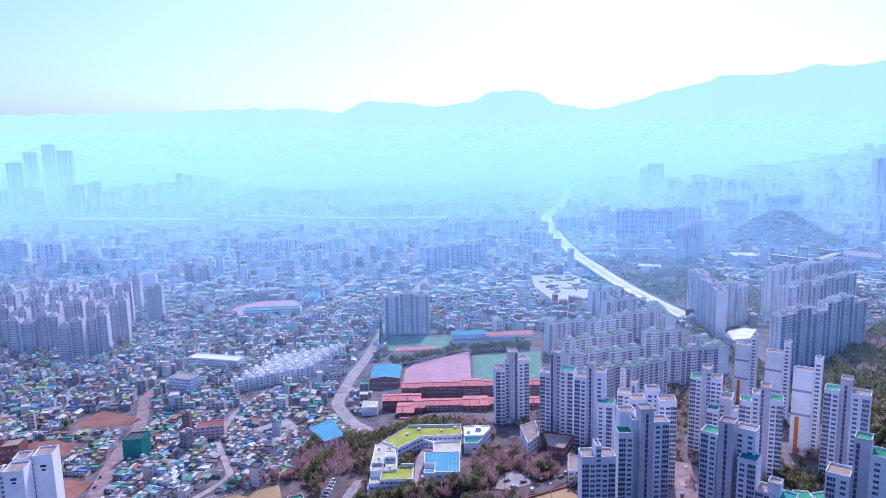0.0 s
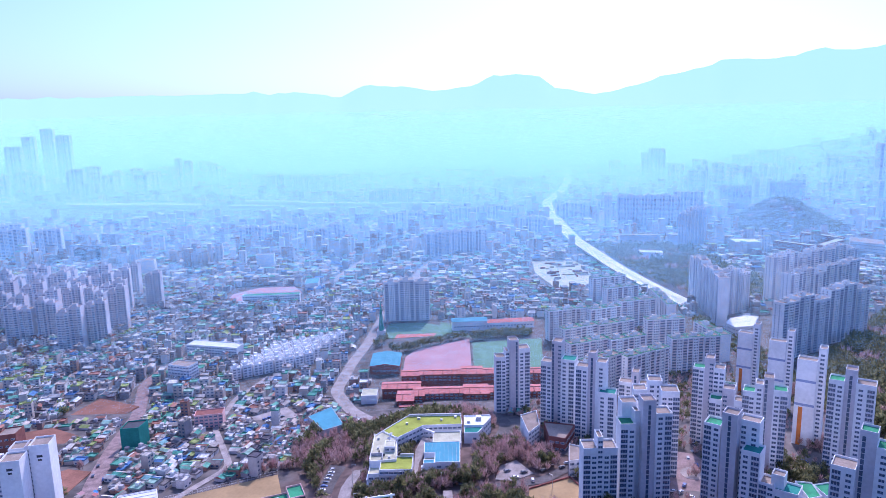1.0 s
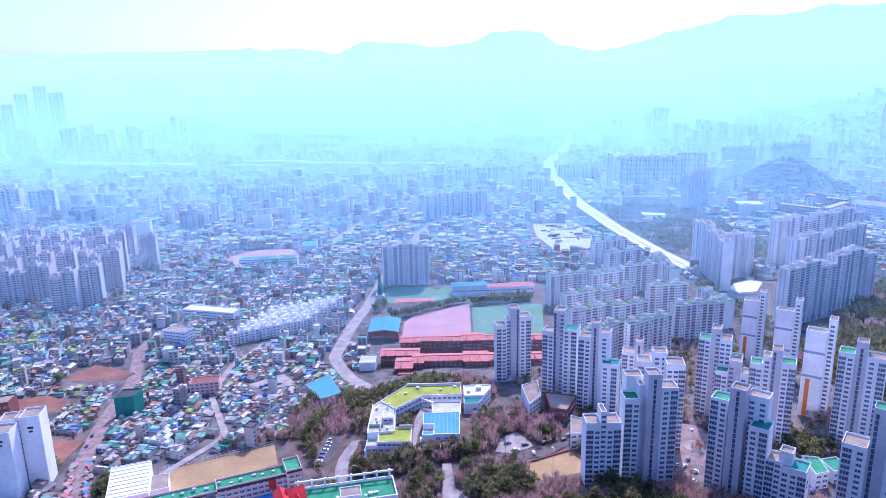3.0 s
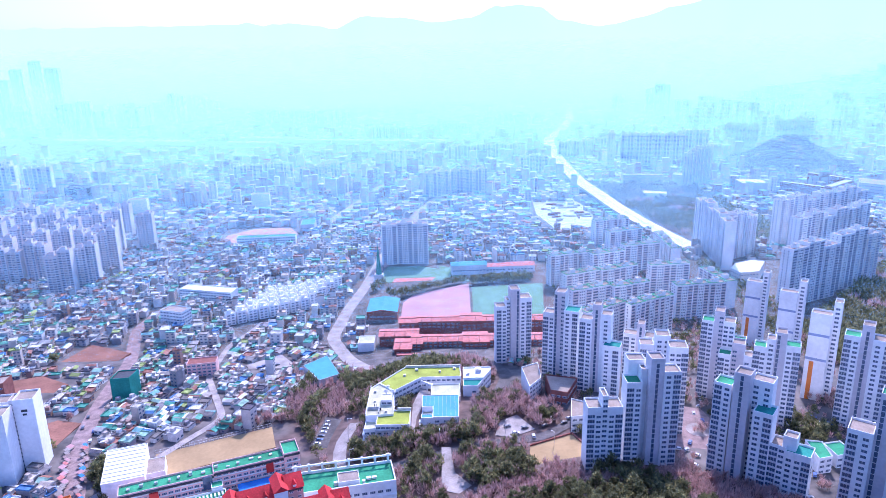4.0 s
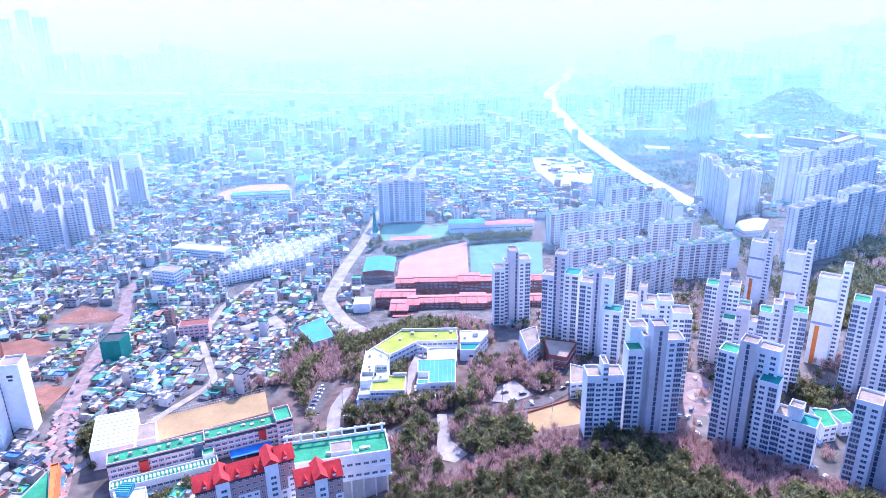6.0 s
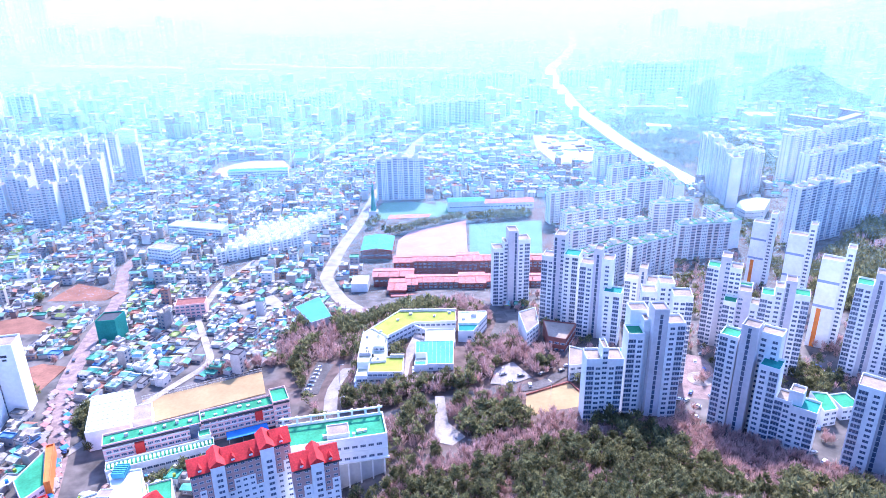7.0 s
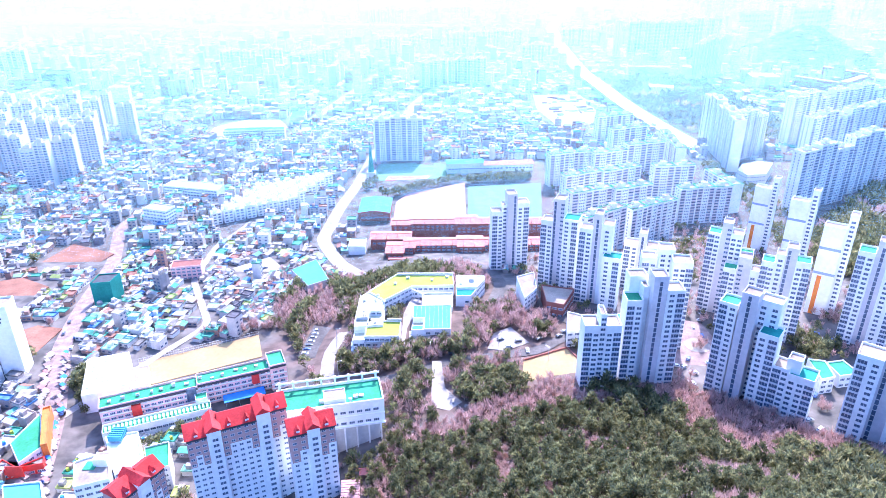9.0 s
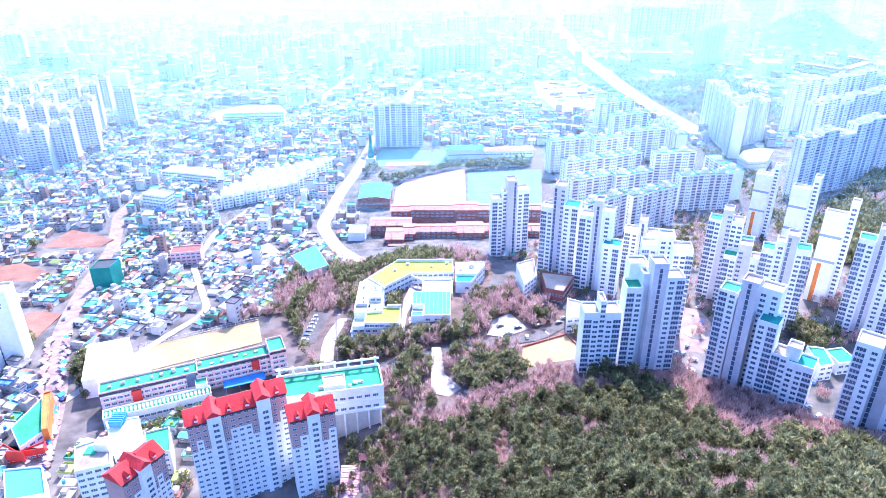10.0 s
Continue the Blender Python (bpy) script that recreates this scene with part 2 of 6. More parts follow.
def along(x, line):
    """A value that runs straight from knot to knot."""
    for (a, p), (b, q) in zip(line, line[1:]):
        if x <= b:
            return p + (q - p) * max(0.0, (x - a) / (b - a))
    return line[-1][1]


def hill_edge(x):
    """How far out the wooded hill reaches at x."""
    return along(x, ((-40, 268), (-30, 284), (-24, 304), (7, 318), (36, 335), (67, 353), (98, 358), (133, 336), (161, 312), (175, 296), (200, 288), (330, 270)))


def pine_edge(x):
    """How far out the pines of the hill reach; bare trees stand beyond."""
    return along(x, ((-20, 262), (-15, 298), (13, 301), (39, 313), (73, 338), (89, 343), (109, 327), (114, 302), (119, 268), (131, 264), (142, 286), (161, 283), (186, 277), (330, 250)))


def in_wood(x, y):
    """Where woods cover the ground."""
    if x > -28 and y < hill_edge(x) - 4:
        return True
    if -150 < x < 48 and 318 < y < 545:
        left = -110 + 0.35 * max(0, y - 470) if y > 405 else -40 - 1.2 * max(0, y - 350)
        if x > left - 14 * noise.noise((x / 30.0, y / 30.0, 2.0)) and y < 524 + 0.12 * x:
            return True
    if 48 <= x < 130 and 330 < y < 420 - 0.2 * (x - 48):
        return True
    if 290 < x < 720 and 400 < y < 900 and y < 575 + (x - 290) * 0.95:
        return True
    if ((x - 752) / 130) ** 2 + ((y - 1500) / 125) ** 2 < 1:
        return True
    if 300 < x < 480 and 900 < y < 1330:
        return True
    if 98 < x < 120 and 610 < y < 830:
        return True
    return False


ground = build_ground()


def drape(name, pts, lift, mt, label, category, kind="structure", step=8.0, width=None):
    """A sheet on the ground: a filled outline, or a strip of that width along a line."""
    s = Shape()
    if width:
        line = [Vector(p) for p in pts]
        path = []
        for a, b in zip(line, line[1:]):
            c = max(1, int((b - a).length / step))
            path += [a.lerp(b, i / c) for i in range(c)]
        path.append(line[-1])
        for i in range(2):
            path = [path[0]] + [(path[j - 1] + path[j] * 2 + path[j + 1]) / 4 for j in range(1, len(path) - 1)] + [path[-1]]
        rows = []
        for i, p in enumerate(path):
            d = (path[min(i + 1, len(path) - 1)] - path[max(i - 1, 0)]).normalized()
            n = Vector((-d.y, d.x))
            rows.append([p + n * width * k for k in (0.5, 0.17, -0.17, -0.5)])
        for r in rows:
            for q in r:
                s.v.append((q.x, q.y, land(q.x, q.y) + lift))
        for i in range(len(rows) - 1):
            for k in range(3):
                a = i * 4 + k
                s.f.append((a, a + 1, a + 5, a + 4))
                s.m.append(0)
    else:
        z = sum(land(*p) for p in pts) / len(pts)
        s.prism(pts, z - 3, z + lift, 0)
    ob = new(name, s.mesh(name, [mt]))
    return tagged(ob, label, category, kind=kind)


# ---- apartment blocks ----


def window_mesh(w, h, panes=2, ledge=0.0):
    """A window unit: frame proud of the wall, dark panes set back, a sill."""
    s = Shape()
    t = 0.12
    s.box(-w / 2, w / 2, -0.10, 0.05, 0, t, 0)
    s.box(-w / 2, w / 2, -0.10, 0.05, h - t, h, 0, bottom=True)
    for i in range(panes + 1):
        x = -w / 2 + t / 2 + (w - t) * i / panes
        s.box(x - t / 2, x + t / 2, -0.10, 0.05, t, h - t, 0)
    if ledge:
        s.box(-w / 2 - 0.05, w / 2 + 0.05, -ledge, 0.05, -0.55, 0, 0, bottom=True)
    s.face([(-w / 2, -0.03, t), (w / 2, -0.03, t), (w / 2, -0.03, h - t), (-w / 2, -0.03, h - t)], 1)
    return s


M_FRAME = mat("pale window frame", [(0.66, 0.66, 0.68)], 0.5, 0.5, 0.06)
BALCONY = window_mesh(3.75, 2.05, 3, 0.45).mesh("balcony_window", [M_FRAME, M_GLASS])
SMALL = window_mesh(1.7, 1.2, 2).mesh("window", [M_FRAME, M_GLASS])
ROOM = window_mesh(2.4, 1.55, 2).mesh("room_window", [M_FRAME, M_GLASS])
TALL = window_mesh(1.7, 2.78, 1).mesh("stair_window", [M_FRAME, M_GLASS])
WIDE = window_mesh(2.6, 1.5, 3).mesh("window_wide", [M_FRAME, M_GLASS])
KINDS = {"b": ("balcony_window", BALCONY), "s": ("window", ROOM), "t": ("stair_window", TALL), "w": ("window", WIDE)}
M_WALL_BLUE = mat("blue grey paint", [(0.30, 0.36, 0.52)], 0.8, 0.06, 0.12)
FLOOR = 2.85
HOUSES_OFF = []  # outlines and discs where no house may stand


def keep_clear(pts, grow=3.0):
    xs, ys = [p[0] for p in pts], [p[1] for p in pts]
    HOUSES_OFF.append((min(xs) - grow, max(xs) + grow, min(ys) - grow, max(ys) + grow, [Vector(p) for p in pts], grow))


def block(parent, name, x0, x1, y0, y1, h, cols="", wall=M_WALL, roof=M_ROOF, side="", base=8.0, house=False, low=None, backs=False):
    """One upright body of a building with its parapet roof and windows. cols: kinds of window columns on the front."""
    s = Shape()
    s.tray(rect(x0, x1, y0, y1), -base, h, 1.1, 0.3, 0, 1)
    body = part(name, s, [wall, roof], parent)
    if house and min(x1 - x0, y1 - y0) > 5:
        p = Shape()
        cx, cy = (x0 + x1) / 2, y0 + (y1 - y0) * 0.6
        p.tray(rect(cx - 1.8, cx + 1.8, cy - 1.6, cy + 1.6), h - 1.1, h + 2.6, 0.3, 0.2, 0, 1)
        part("roof_house", p, [wall, roof], body)
    floors = int((h - 1.5) / FLOOR)
    if cols:
        w = (x1 - x0) / len(cols)
        for f in range(floors):
            for i, c in enumerate(cols):
                if c == "." or (low and f < low):
                    continue
                nm, me = KINDS[c]
                part(nm, me, None, body, m=pose(x0 + w * (i + 0.5), y0, 0.9 + FLOOR * f + (0.0 if c != "t" else -0.3)))
    for k, c in enumerate(side):
        if c == ".":
            continue
        nm, me = KINDS[c]
        for f in range(floors):
            part(nm, me, None, body, m=pose(x0, y1 - (k + 0.5) * (y1 - y0) / len(side), 0.9 + FLOOR * f, 0, 0, -90))
    return body


def slab(name, x, y, yaw, w, d, h, label, wall=M_WALL_PALE, roof=M_ROOF, units=4, group="", cat="apartment building", steps=(), floor=FLOOR, fins=True, panel=M_BAY_SHADE, edge=None, jut=0.8):
    """A long apartment slab of several stair units: balcony bays between upright piers, a roof house on each."""
    z = land(x, y)
    t = thing(name, x, y, z, yaw, label, cat, group)
    u = w / units
    for i in range(units):
        hh = h + (steps[i % len(steps)] if steps else 0)
        s = Shape()
        jog = jut if i % 2 else 0.0
        xa, xb = -w / 2 + u * i, -w / 2 + u * (i + 1)
        s.tray(rect(xa, xb, jog, d + jog), -10, hh, 0.9, 0.4, 0, 1)
        # flat bay panels; the default grey blue paints in recess shade
        for a, b in ((0.05, 0.30), (0.70, 0.95)):
            s.box(xa + u * a, xa + u * b, jog - 0.1, jog + 0.02, 0.6, hh - 1.6, 2)
        if fins:
            for a in (0.0, 0.34, 0.66):
                s.box(xa + u * a - 0.3, xa + u * a + 0.3, jog - 1.0, jog, -2, hh - 0.3, 0)
        if edge:
            for x0, x1, y0, y1 in ((xa, xb, jog, jog + 0.7), (xa, xb, d + jog - 0.7, d + jog), (xa, xa + 0.7, jog + 0.7, d + jog - 0.7), (xb - 0.7, xb, jog + 0.7, d + jog - 0.7)):
                s.box(x0 - 0.05, x1 + 0.05, y0 - 0.05, y1 + 0.05, hh, hh + 0.3, 3)
        body = part("unit", s, [wall, roof, panel, edge or wall], t)
        p = Shape()
        cx = xa + u * 0.5
        p.tray(rect(cx - 2.4, cx + 2.4, d * 0.35, d * 0.35 + 5), hh - 0.9, hh + 3.4, 0.3, 0.2, 0, 1)
        p.box(cx - 5.2, cx - 2.4, d * 0.4, d * 0.4 + 3.4, hh - 0.9, hh + 1.5, 0, 1)
        part("roof_house", p, [wall, roof], body)
        q = Shape()
        floors = int((hh - 1.2) / floor)
        for f in range(floors):
            zz = 0.9 + floor * f
            for a, b, y0, z0, z1 in ((0.06, 0.29, -0.2, 0.6, 1.9), (0.71, 0.94, -0.2, 0.6, 1.9), (0.38, 0.43, -0.12, 0.3, 1.5), (0.475, 0.525, -0.12, 0.3, 1.5), (0.57, 0.62, -0.12, 0.3, 1.5)):
                if y < 740:
                    q.box(xa + u * a, xa + u * b, jog + y0, jog + y0 + 0.12, zz + z0, zz + z1, 0)
                else:
                    q.face([(xa + u * a, jog + y0, zz + z0), (xa + u * b, jog + y0, zz + z0), (xa + u * b, jog + y0, zz + z1), (xa + u * a, jog + y0, zz + z1)], 0)
            if i == 0:
                q.box(xa - 0.1, xa + 0.02, jog + d * 0.3, jog + d * 0.3 + 1.2, zz + 0.3, zz + 1.5, 0)
                q.box(xa - 0.1, xa + 0.02, jog + d * 0.7, jog + d * 0.7 + 1.2, zz + 0.3, zz + 1.5, 0)
        tagged(part("glazing", q, [M_GLASS_BAND], body), kind="stuff")
    c, sn = math.cos(radians(yaw)), math.sin(radians(yaw))
    keep_clear([(x + c * a - sn * b, y + sn * a + c * b) for a, b in ((-w / 2, -2), (w / 2, -2), (w / 2, d + 2), (-w / 2, d + 2))])
    return t


def clear_rect(x, y, yaw, x0, x1, y0, y1, grow=3.0):
    c, sn = math.cos(radians(yaw)), math.sin(radians(yaw))
    keep_clear([(x + c * a - sn * b, y + sn * a + c * b) for a, b in ((x0, y0), (x1, y0), (x1, y1), (x0, y1))], grow)


def tower(name, x, y, z, yaw, label, blocks, group=""):
    t = thing(name, x, y, z, yaw, label, "apartment building", group)
    for b in blocks:
        nm, x0, x1, y0, y1, h, cols, kw = b
        if nm == "stair_shaft":
            kw = dict(kw, wall=M_SHAFT)
        block(t, nm, x0, x1, y0, y1, h, cols, **kw)
    clear_rect(x, y, yaw, min(b[1] for b in blocks), max(b[2] for b in blocks), min(b[3] for b in blocks), max(b[4] for b in blocks))
    return t


G_NEAR = "stepped white apartment towers by the wooded hill"
GR = {"roof": M_ROOF_GREEN}
tower("apartment_tower", 72, 340, 15, 0, "white stepped apartment tower with a blank shaft and one green roof", [
    ("low_wing", 0, 7.6, 0, 11, 38.5, "bs", {}),
    ("middle_wing", 7.6, 10.4, 0.6, 10, 44.5, "s", {}),
    ("low_wing", 10.4, 18, 0, 11, 38.5, "sb", {}),
    ("green_wing", 21, 29, 6, 16, 49, "bs", GR),
    ("back_wing", 24, 33, 16, 25, 57, "", {}),
    ("recess", 29, 32, 9, 18, 55, "", {}),
    ("stair_shaft", 32, 39, 4, 13, 63, ".t.", {}),
    ("right_wing", 39, 47.5, 3, 13, 56, "sb", {}),
], G_NEAR)
tower("apartment_tower", 133, 337, 15, -38, "white stepped apartment tower with green roofs and a blank shaft", [
    ("green_wing", 0, 8.5, 2, 12, 53, "bs", GR),
    ("stair_shaft", 9.5, 17, 0, 9, 61.5, ".t.", {}),
    ("back_wing", 16, 26, 7, 16, 57, "ss", {}),
    ("middle_wing", 20, 29, -2, 9, 45, "sb", {"roof": M_ROOF_TEAL}),
    ("low_wing", 29, 36, -1, 9, 30, "bs", {}),
    ("penthouse", 34, 40, 1, 8, 35, "", {}),
    ("end_wing", 36, 47, -2, 9, 29, "ssb", {"roof": M_ROOF_TEAL}),
], G_NEAR)
tower("apartment_tower", 180, 301, 16, -38, "white apartment tower with pale blank end wall", [
    ("low_wing", 0, 10, -2, 10, 48, "bs", {}),
    ("stair_shaft", 10, 17, 3, 12, 66, "t.", {"house": False, "roof": M_ROOF_GREEN}),
    ("right_wing", 17, 29, 1, 12, 60, "sb", {"roof": M_ROOF_GREEN}),
], G_NEAR)
tower("apartment_tower", 226, 386, 14, -35, "white apartment tower with glazed balconies and green roof", [
    ("left_wing", 0, 8, 0, 11, 57, "bs", {"roof": M_ROOF_GREEN}),
    ("stair_shaft", 8, 14, 2, 11, 64, "t", {"house": False}),
    ("right_wing", 14, 24, 0, 11, 57, "sb", {}),
], G_NEAR)
G_MID = "slender white apartment towers beside the school"
tower("apartment_tower", 39, 508, -1, 6, "slender white apartment tower with blue glazed balconies", [
    ("left_wing", 0, 8, 0, 10, 46, "bs", {}),
    ("recess", 8, 11, 2, 11, 50, "s", {"house": False}),
    ("stair_shaft", 11, 18, 0, 11, 59, ".t", {"house": False}),
    ("right_wing", 18, 27, 0, 11, 52, "sb", {}),
], G_MID)
tower("apartment_tower", 67, 466, 4, -22, "tall white apartment tower with blank bright end wall", [
    ("left_wing", 0, 8, 2, 12, 52, "bs", {}),
    ("stair_shaft", 8, 15, 1, 12, 68, "t.s", {"house": False}),
    ("right_wing", 15, 25, -1, 11, 56, "sb", {"roof": M_ROOF_TEAL}),
], G_MID)
tower("apartment_tower", 86, 436, 9, -22, "tall white apartment tower with glazed balconies", [
    ("left_wing", 0, 8, 2, 12, 54, "bs", {}),
    ("stair_shaft", 8, 13, 3, 12, 64, "t", {"house": False}),
    ("right_wing", 13, 20, 3, 13, 58, "s", {}),
    ("end_wing", 16, 27, -4, 6, 40, "sb", {"roof": M_ROOF_TEAL}),
], G_MID)
tower("apartment_tower", 122, 462, 7, -22, "low white apartment tower with stepped roofline", [
    ("left_wing", 0, 9, 2, 12, 34, "bs", {}),
    ("stair_shaft", 9, 14, 0, 10, 43, "t", {"house": False}),
    ("right_wing", 14, 23, -2, 9, 35, "sb", {}),
], G_MID)
tower("apartment_tower", 112, 386, 14, -10, "bright stepped apartment tower with grid of windows", [
    ("back_wing", 0, 8, 10, 20, 49, "bs", {}),
    ("middle_wing", 8, 16, 5, 15, 57, "ss", {}),
    ("front_wing", 14, 24, -6, 5, 55, "ssb", {}),
], G_NEAR)
tower("apartment_tower", 160, 424, 13, -27, "white apartment tower with green edged roof", [
    ("left_wing", 0, 7, 0, 10, 53, "bs", GR),
    ("stair_shaft", 7, 12.5, 0, 10, 60, ".s", {}),
    ("right_wing", 12.5, 19, 0, 10, 54, "ss", {}),
    ("end_wing", 19, 26, -1, 9, 43, "sb", GR),
], G_NEAR)
tower("apartment_tower", 164, 405, 13, -27, "low white apartment tower with sunlit terraces", [
    ("left_wing", 0, 7, -2, 7, 40, "bs", GR),
    ("stair_shaft", 7, 14, 0, 9, 47, "s.", {}),
    ("right_wing", 14, 25, -2, 7, 41, "sss", {}),
], G_NEAR)
tower("apartment_tower", 179, 393, 13, -27, "white apartment tower with green roof beside the wooded slope", [
    ("left_wing", 0, 6.5, 0, 10, 49, "bs", GR),
    ("middle_wing", 6.5, 11, 1, 10, 54, "s", {}),
    ("stair_shaft", 11, 16.5, 0, 10, 59, "t.", {}),
    ("right_wing", 16.5, 24, 0, 10, 52, "sb", GR),
], G_NEAR)
# blank-walled slim towers with a stripe
for i, (x, y, stripe) in enumerate(((249, 560, 1), (241, 490, 0), (225, 420, 1))):
    z = land(x, y)
    t = thing("apartment_tower", x, y, z, -35, "slim apartment tower with pale blank wall" + (" and an orange stripe" if stripe else " and blue bands"), "apartment building", "slim blank walled towers")
    b = block(t, "main_wing", 0, 11.5, 0, 9, 58, "", house=False)
    if stripe:
        s = Shape()
        s.box(2.5, 5.0, -0.15, 0.02, 0, 26, 0)
        part("stripe", s, [M_ORANGE], b, "orange painted stripe")
    for zz in (27, 43):
        s = Shape()
        s.box(0, 11.5, -0.1, 0.02, zz, zz + 1.6, 0)
        part("band", s, [M_WALL_BLUE], b, "blue grey painted band")
    block(t, "stair_shaft", 11.5, 16, 3, 12, 66, "s", house=False)
    clear_rect(x, y, -35, 0, 16, 0, 12)

# estate of long slabs
G_EST = "rows of twelve storey apartment slabs"
EST = "long pale twelve storey apartment slab with green edged roof"
for x0, y0, x1, y1 in ((117, 552, 156, 577), (162, 584, 208, 609), (121, 636, 163, 652), (163, 646, 202, 660), (124, 684, 163, 700), (163, 697, 206, 715), (119, 754, 168, 768), (167, 757, 206, 770), (223, 646, 274, 653), (218, 712, 261, 716), (211, 789, 256, 800), (209, 854, 255, 870), (204, 913, 253, 929), (273, 722, 282, 673), (271, 875, 266, 795)):
    w = math.hypot(x1 - x0, y1 - y0)
    low = y1 < y0 - 20
    slab("apartment_slab", (x0 + x1) / 2, (y0 + y1) / 2, math.degrees(math.atan2(y1 - y0, x1 - x0)), w, 11, 30 if low else 36, EST, M_WALL_PALE, M_ROOF, max(2, round(w / 20)), G_EST, panel=M_PANEL_PINK, edge=M_ROOF_GREEN)

# tall slabs on the east side
G_EAST = "tall stepped apartment slabs below the wooded slope"
for x0, y0, x1, y1, h, u in ((438, 890, 600, 970, 64, 7), (416, 800, 540, 866, 62, 6), (344, 672, 412, 707, 62, 3), (420, 722, 480, 748, 62, 3), (330, 800, 346, 938, 60, 5), (344, 832, 398, 866, 56, 3)):
    w = math.hypot(x1 - x0, y1 - y0)
    yaw = math.degrees(math.atan2(y1 - y0, x1 - x0))
    if y1 - y0 > 100 and x1 - x0 < 30:
        yaw -= 180
        slab("apartment_slab", (x0 + x1) / 2, (y0 + y1) / 2, yaw + 0, w, 12, h, "tall white apartment slab with stepped roof houses", M_WALL_PALE, M_ROOF, u, G_EAST, steps=(0, 4, 0, 3))
    else:
        slab("apartment_slab", (x0 + x1) / 2, (y0 + y1) / 2, yaw, w, 12, h, "tall white apartment slab with stepped roof houses", M_WALL_PALE, M_ROOF, u, G_EAST, steps=(0, 3, -4, 2))

# far right complex
G_CPL = "tall slab complex by the highway"
slab("apartment_slab", 460, 1512, -8, 135, 14, 78, "tall pale slab complex with vertical fins", M_WALL_PALE, M_ROOF, 7, G_CPL, steps=(0, 3))
slab("apartment_slab", 380, 1530, 75, 40, 14, 82, "tall pale slab end block", M_WALL_PALE, M_ROOF, 2, G_CPL)
slab("apartment_slab", 500, 1330, 50, 120, 14, 70, "tall pale stepped slab", M_WALL_PALE, M_ROOF, 6, G_CPL, steps=(0, 2, 4, 6))
slab("apartment_slab", 595, 1640, -5, 70, 14, 70, "tall pale slab block", M_WALL_PALE, M_ROOF, 3, G_CPL)
slab("apartment_slab", 760, 1760, -5, 80, 14, 66, "grey slab block behind the wooded knoll", M_WALL_GREY, M_ROOF, 4, G_CPL)
slab("apartment_slab", 900, 1780, -12, 80, 14, 72, "grey slab block behind the wooded knoll", M_WALL_GREY, M_ROOF, 4, G_CPL)

# middle left cluster
G_LEFT = "cluster of pale apartment towers in the west"
WR = random.Random(12)
for x, y in ((-504, 780), (-476, 790), (-429, 753), (-411, 778), (-568, 836), (-532, 822), (-500, 834), (-470, 838), (-440, 834), (-410, 830), (-545, 880), (-512, 884), (-476, 878), (-440, 884), (-452, 936), (-485, 944), (-517, 938), (-550, 948), (-584, 952), (-620, 960), (-407, 930), (-470, 1000), (-520, 1004), (-570, 1010), (-620, 1020), (-650, 978), (-590, 890), (-612, 850)):
    w = WR.choice((20, 22, 26, 30))
    slab("apartment_block", x, y, WR.uniform(2, 16), w, 13, WR.uniform(42, 52), "pale apartment tower with rows of dark windows", M_SHAFT, M_ROOF, 2, G_LEFT, steps=(0, WR.choice((3, -4, 5))), jut=2.5)

# slabs out in the plain
G_PLAIN = "apartment slabs out in the plain"
for x, y, yaw, w, h in ((-48, 848, 3, 58, 52), (-410, 1455, 6, 60, 36), (-350, 1475, 6, 60, 36), (-265, 1420, 30, 60, 36), (-240, 1465, 30, 60, 36), (-110, 1570, 8, 40, 42), (-60, 1590, 8, 40, 42), (-10, 1270, 15, 46, 46), (50, 1290, 8, 70, 46), (60, 1655, 4, 90, 40), (150, 1675, 4, 80, 40), (200, 1500, 4, 60, 38), (330, 1700, 4, 90, 40), (430, 1750, 4, 90, 40), (-850, 1330, 8, 50, 60), (-790, 1345, 8, 50, 56), (-900, 1400, 8, 50, 60), (-650, 2540, 8, 120, 60), (-500, 2510, 6, 120, 60), (-370, 2480, 4, 90, 58), (-150, 2100, 4, 120, 40), (30, 2150, 4, 120, 40), (250, 2400, 4, 140, 45)):
    slab("apartment_block", x, y, yaw, w, 13, h, "pale apartment slab standing among low houses", M_WALL_PALE, M_ROOF, max(2, round(w / 20)), G_PLAIN, steps=(0, 2))


# ---- schools and public buildings ----


def simple(name, x, y, yaw, label, cat, group="", z=None):
    return thing(name, x, y, land(x, y) if z is None else z, yaw, label, cat, group)


def window_row(parent, x0, x1, y, z, count, kind="w", yaw=0):
    nm, me = KINDS[kind]
    for i in range(count):
        part(nm, me, None, parent, m=pose(x0 + (x1 - x0) * (i + 0.5) / count, y, z, 0, 0, yaw))


def line_windows(parent, a, b, z, count, kind="w", skip=()):
    """Windows along a wall from a to b (outside to the right hand of the way)."""
    nm, me = KINDS[kind]
    yaw = math.degrees(math.atan2(b[1] - a[1], b[0] - a[0]))
    for i in range(count):
        if i in skip:
            continue
        k = (i + 0.5) / count
        part(nm, me, None, parent, m=pose(a[0] + (b[0] - a[0]) * k, a[1] + (b[1] - a[1]) * k, z, 0, 0, yaw))


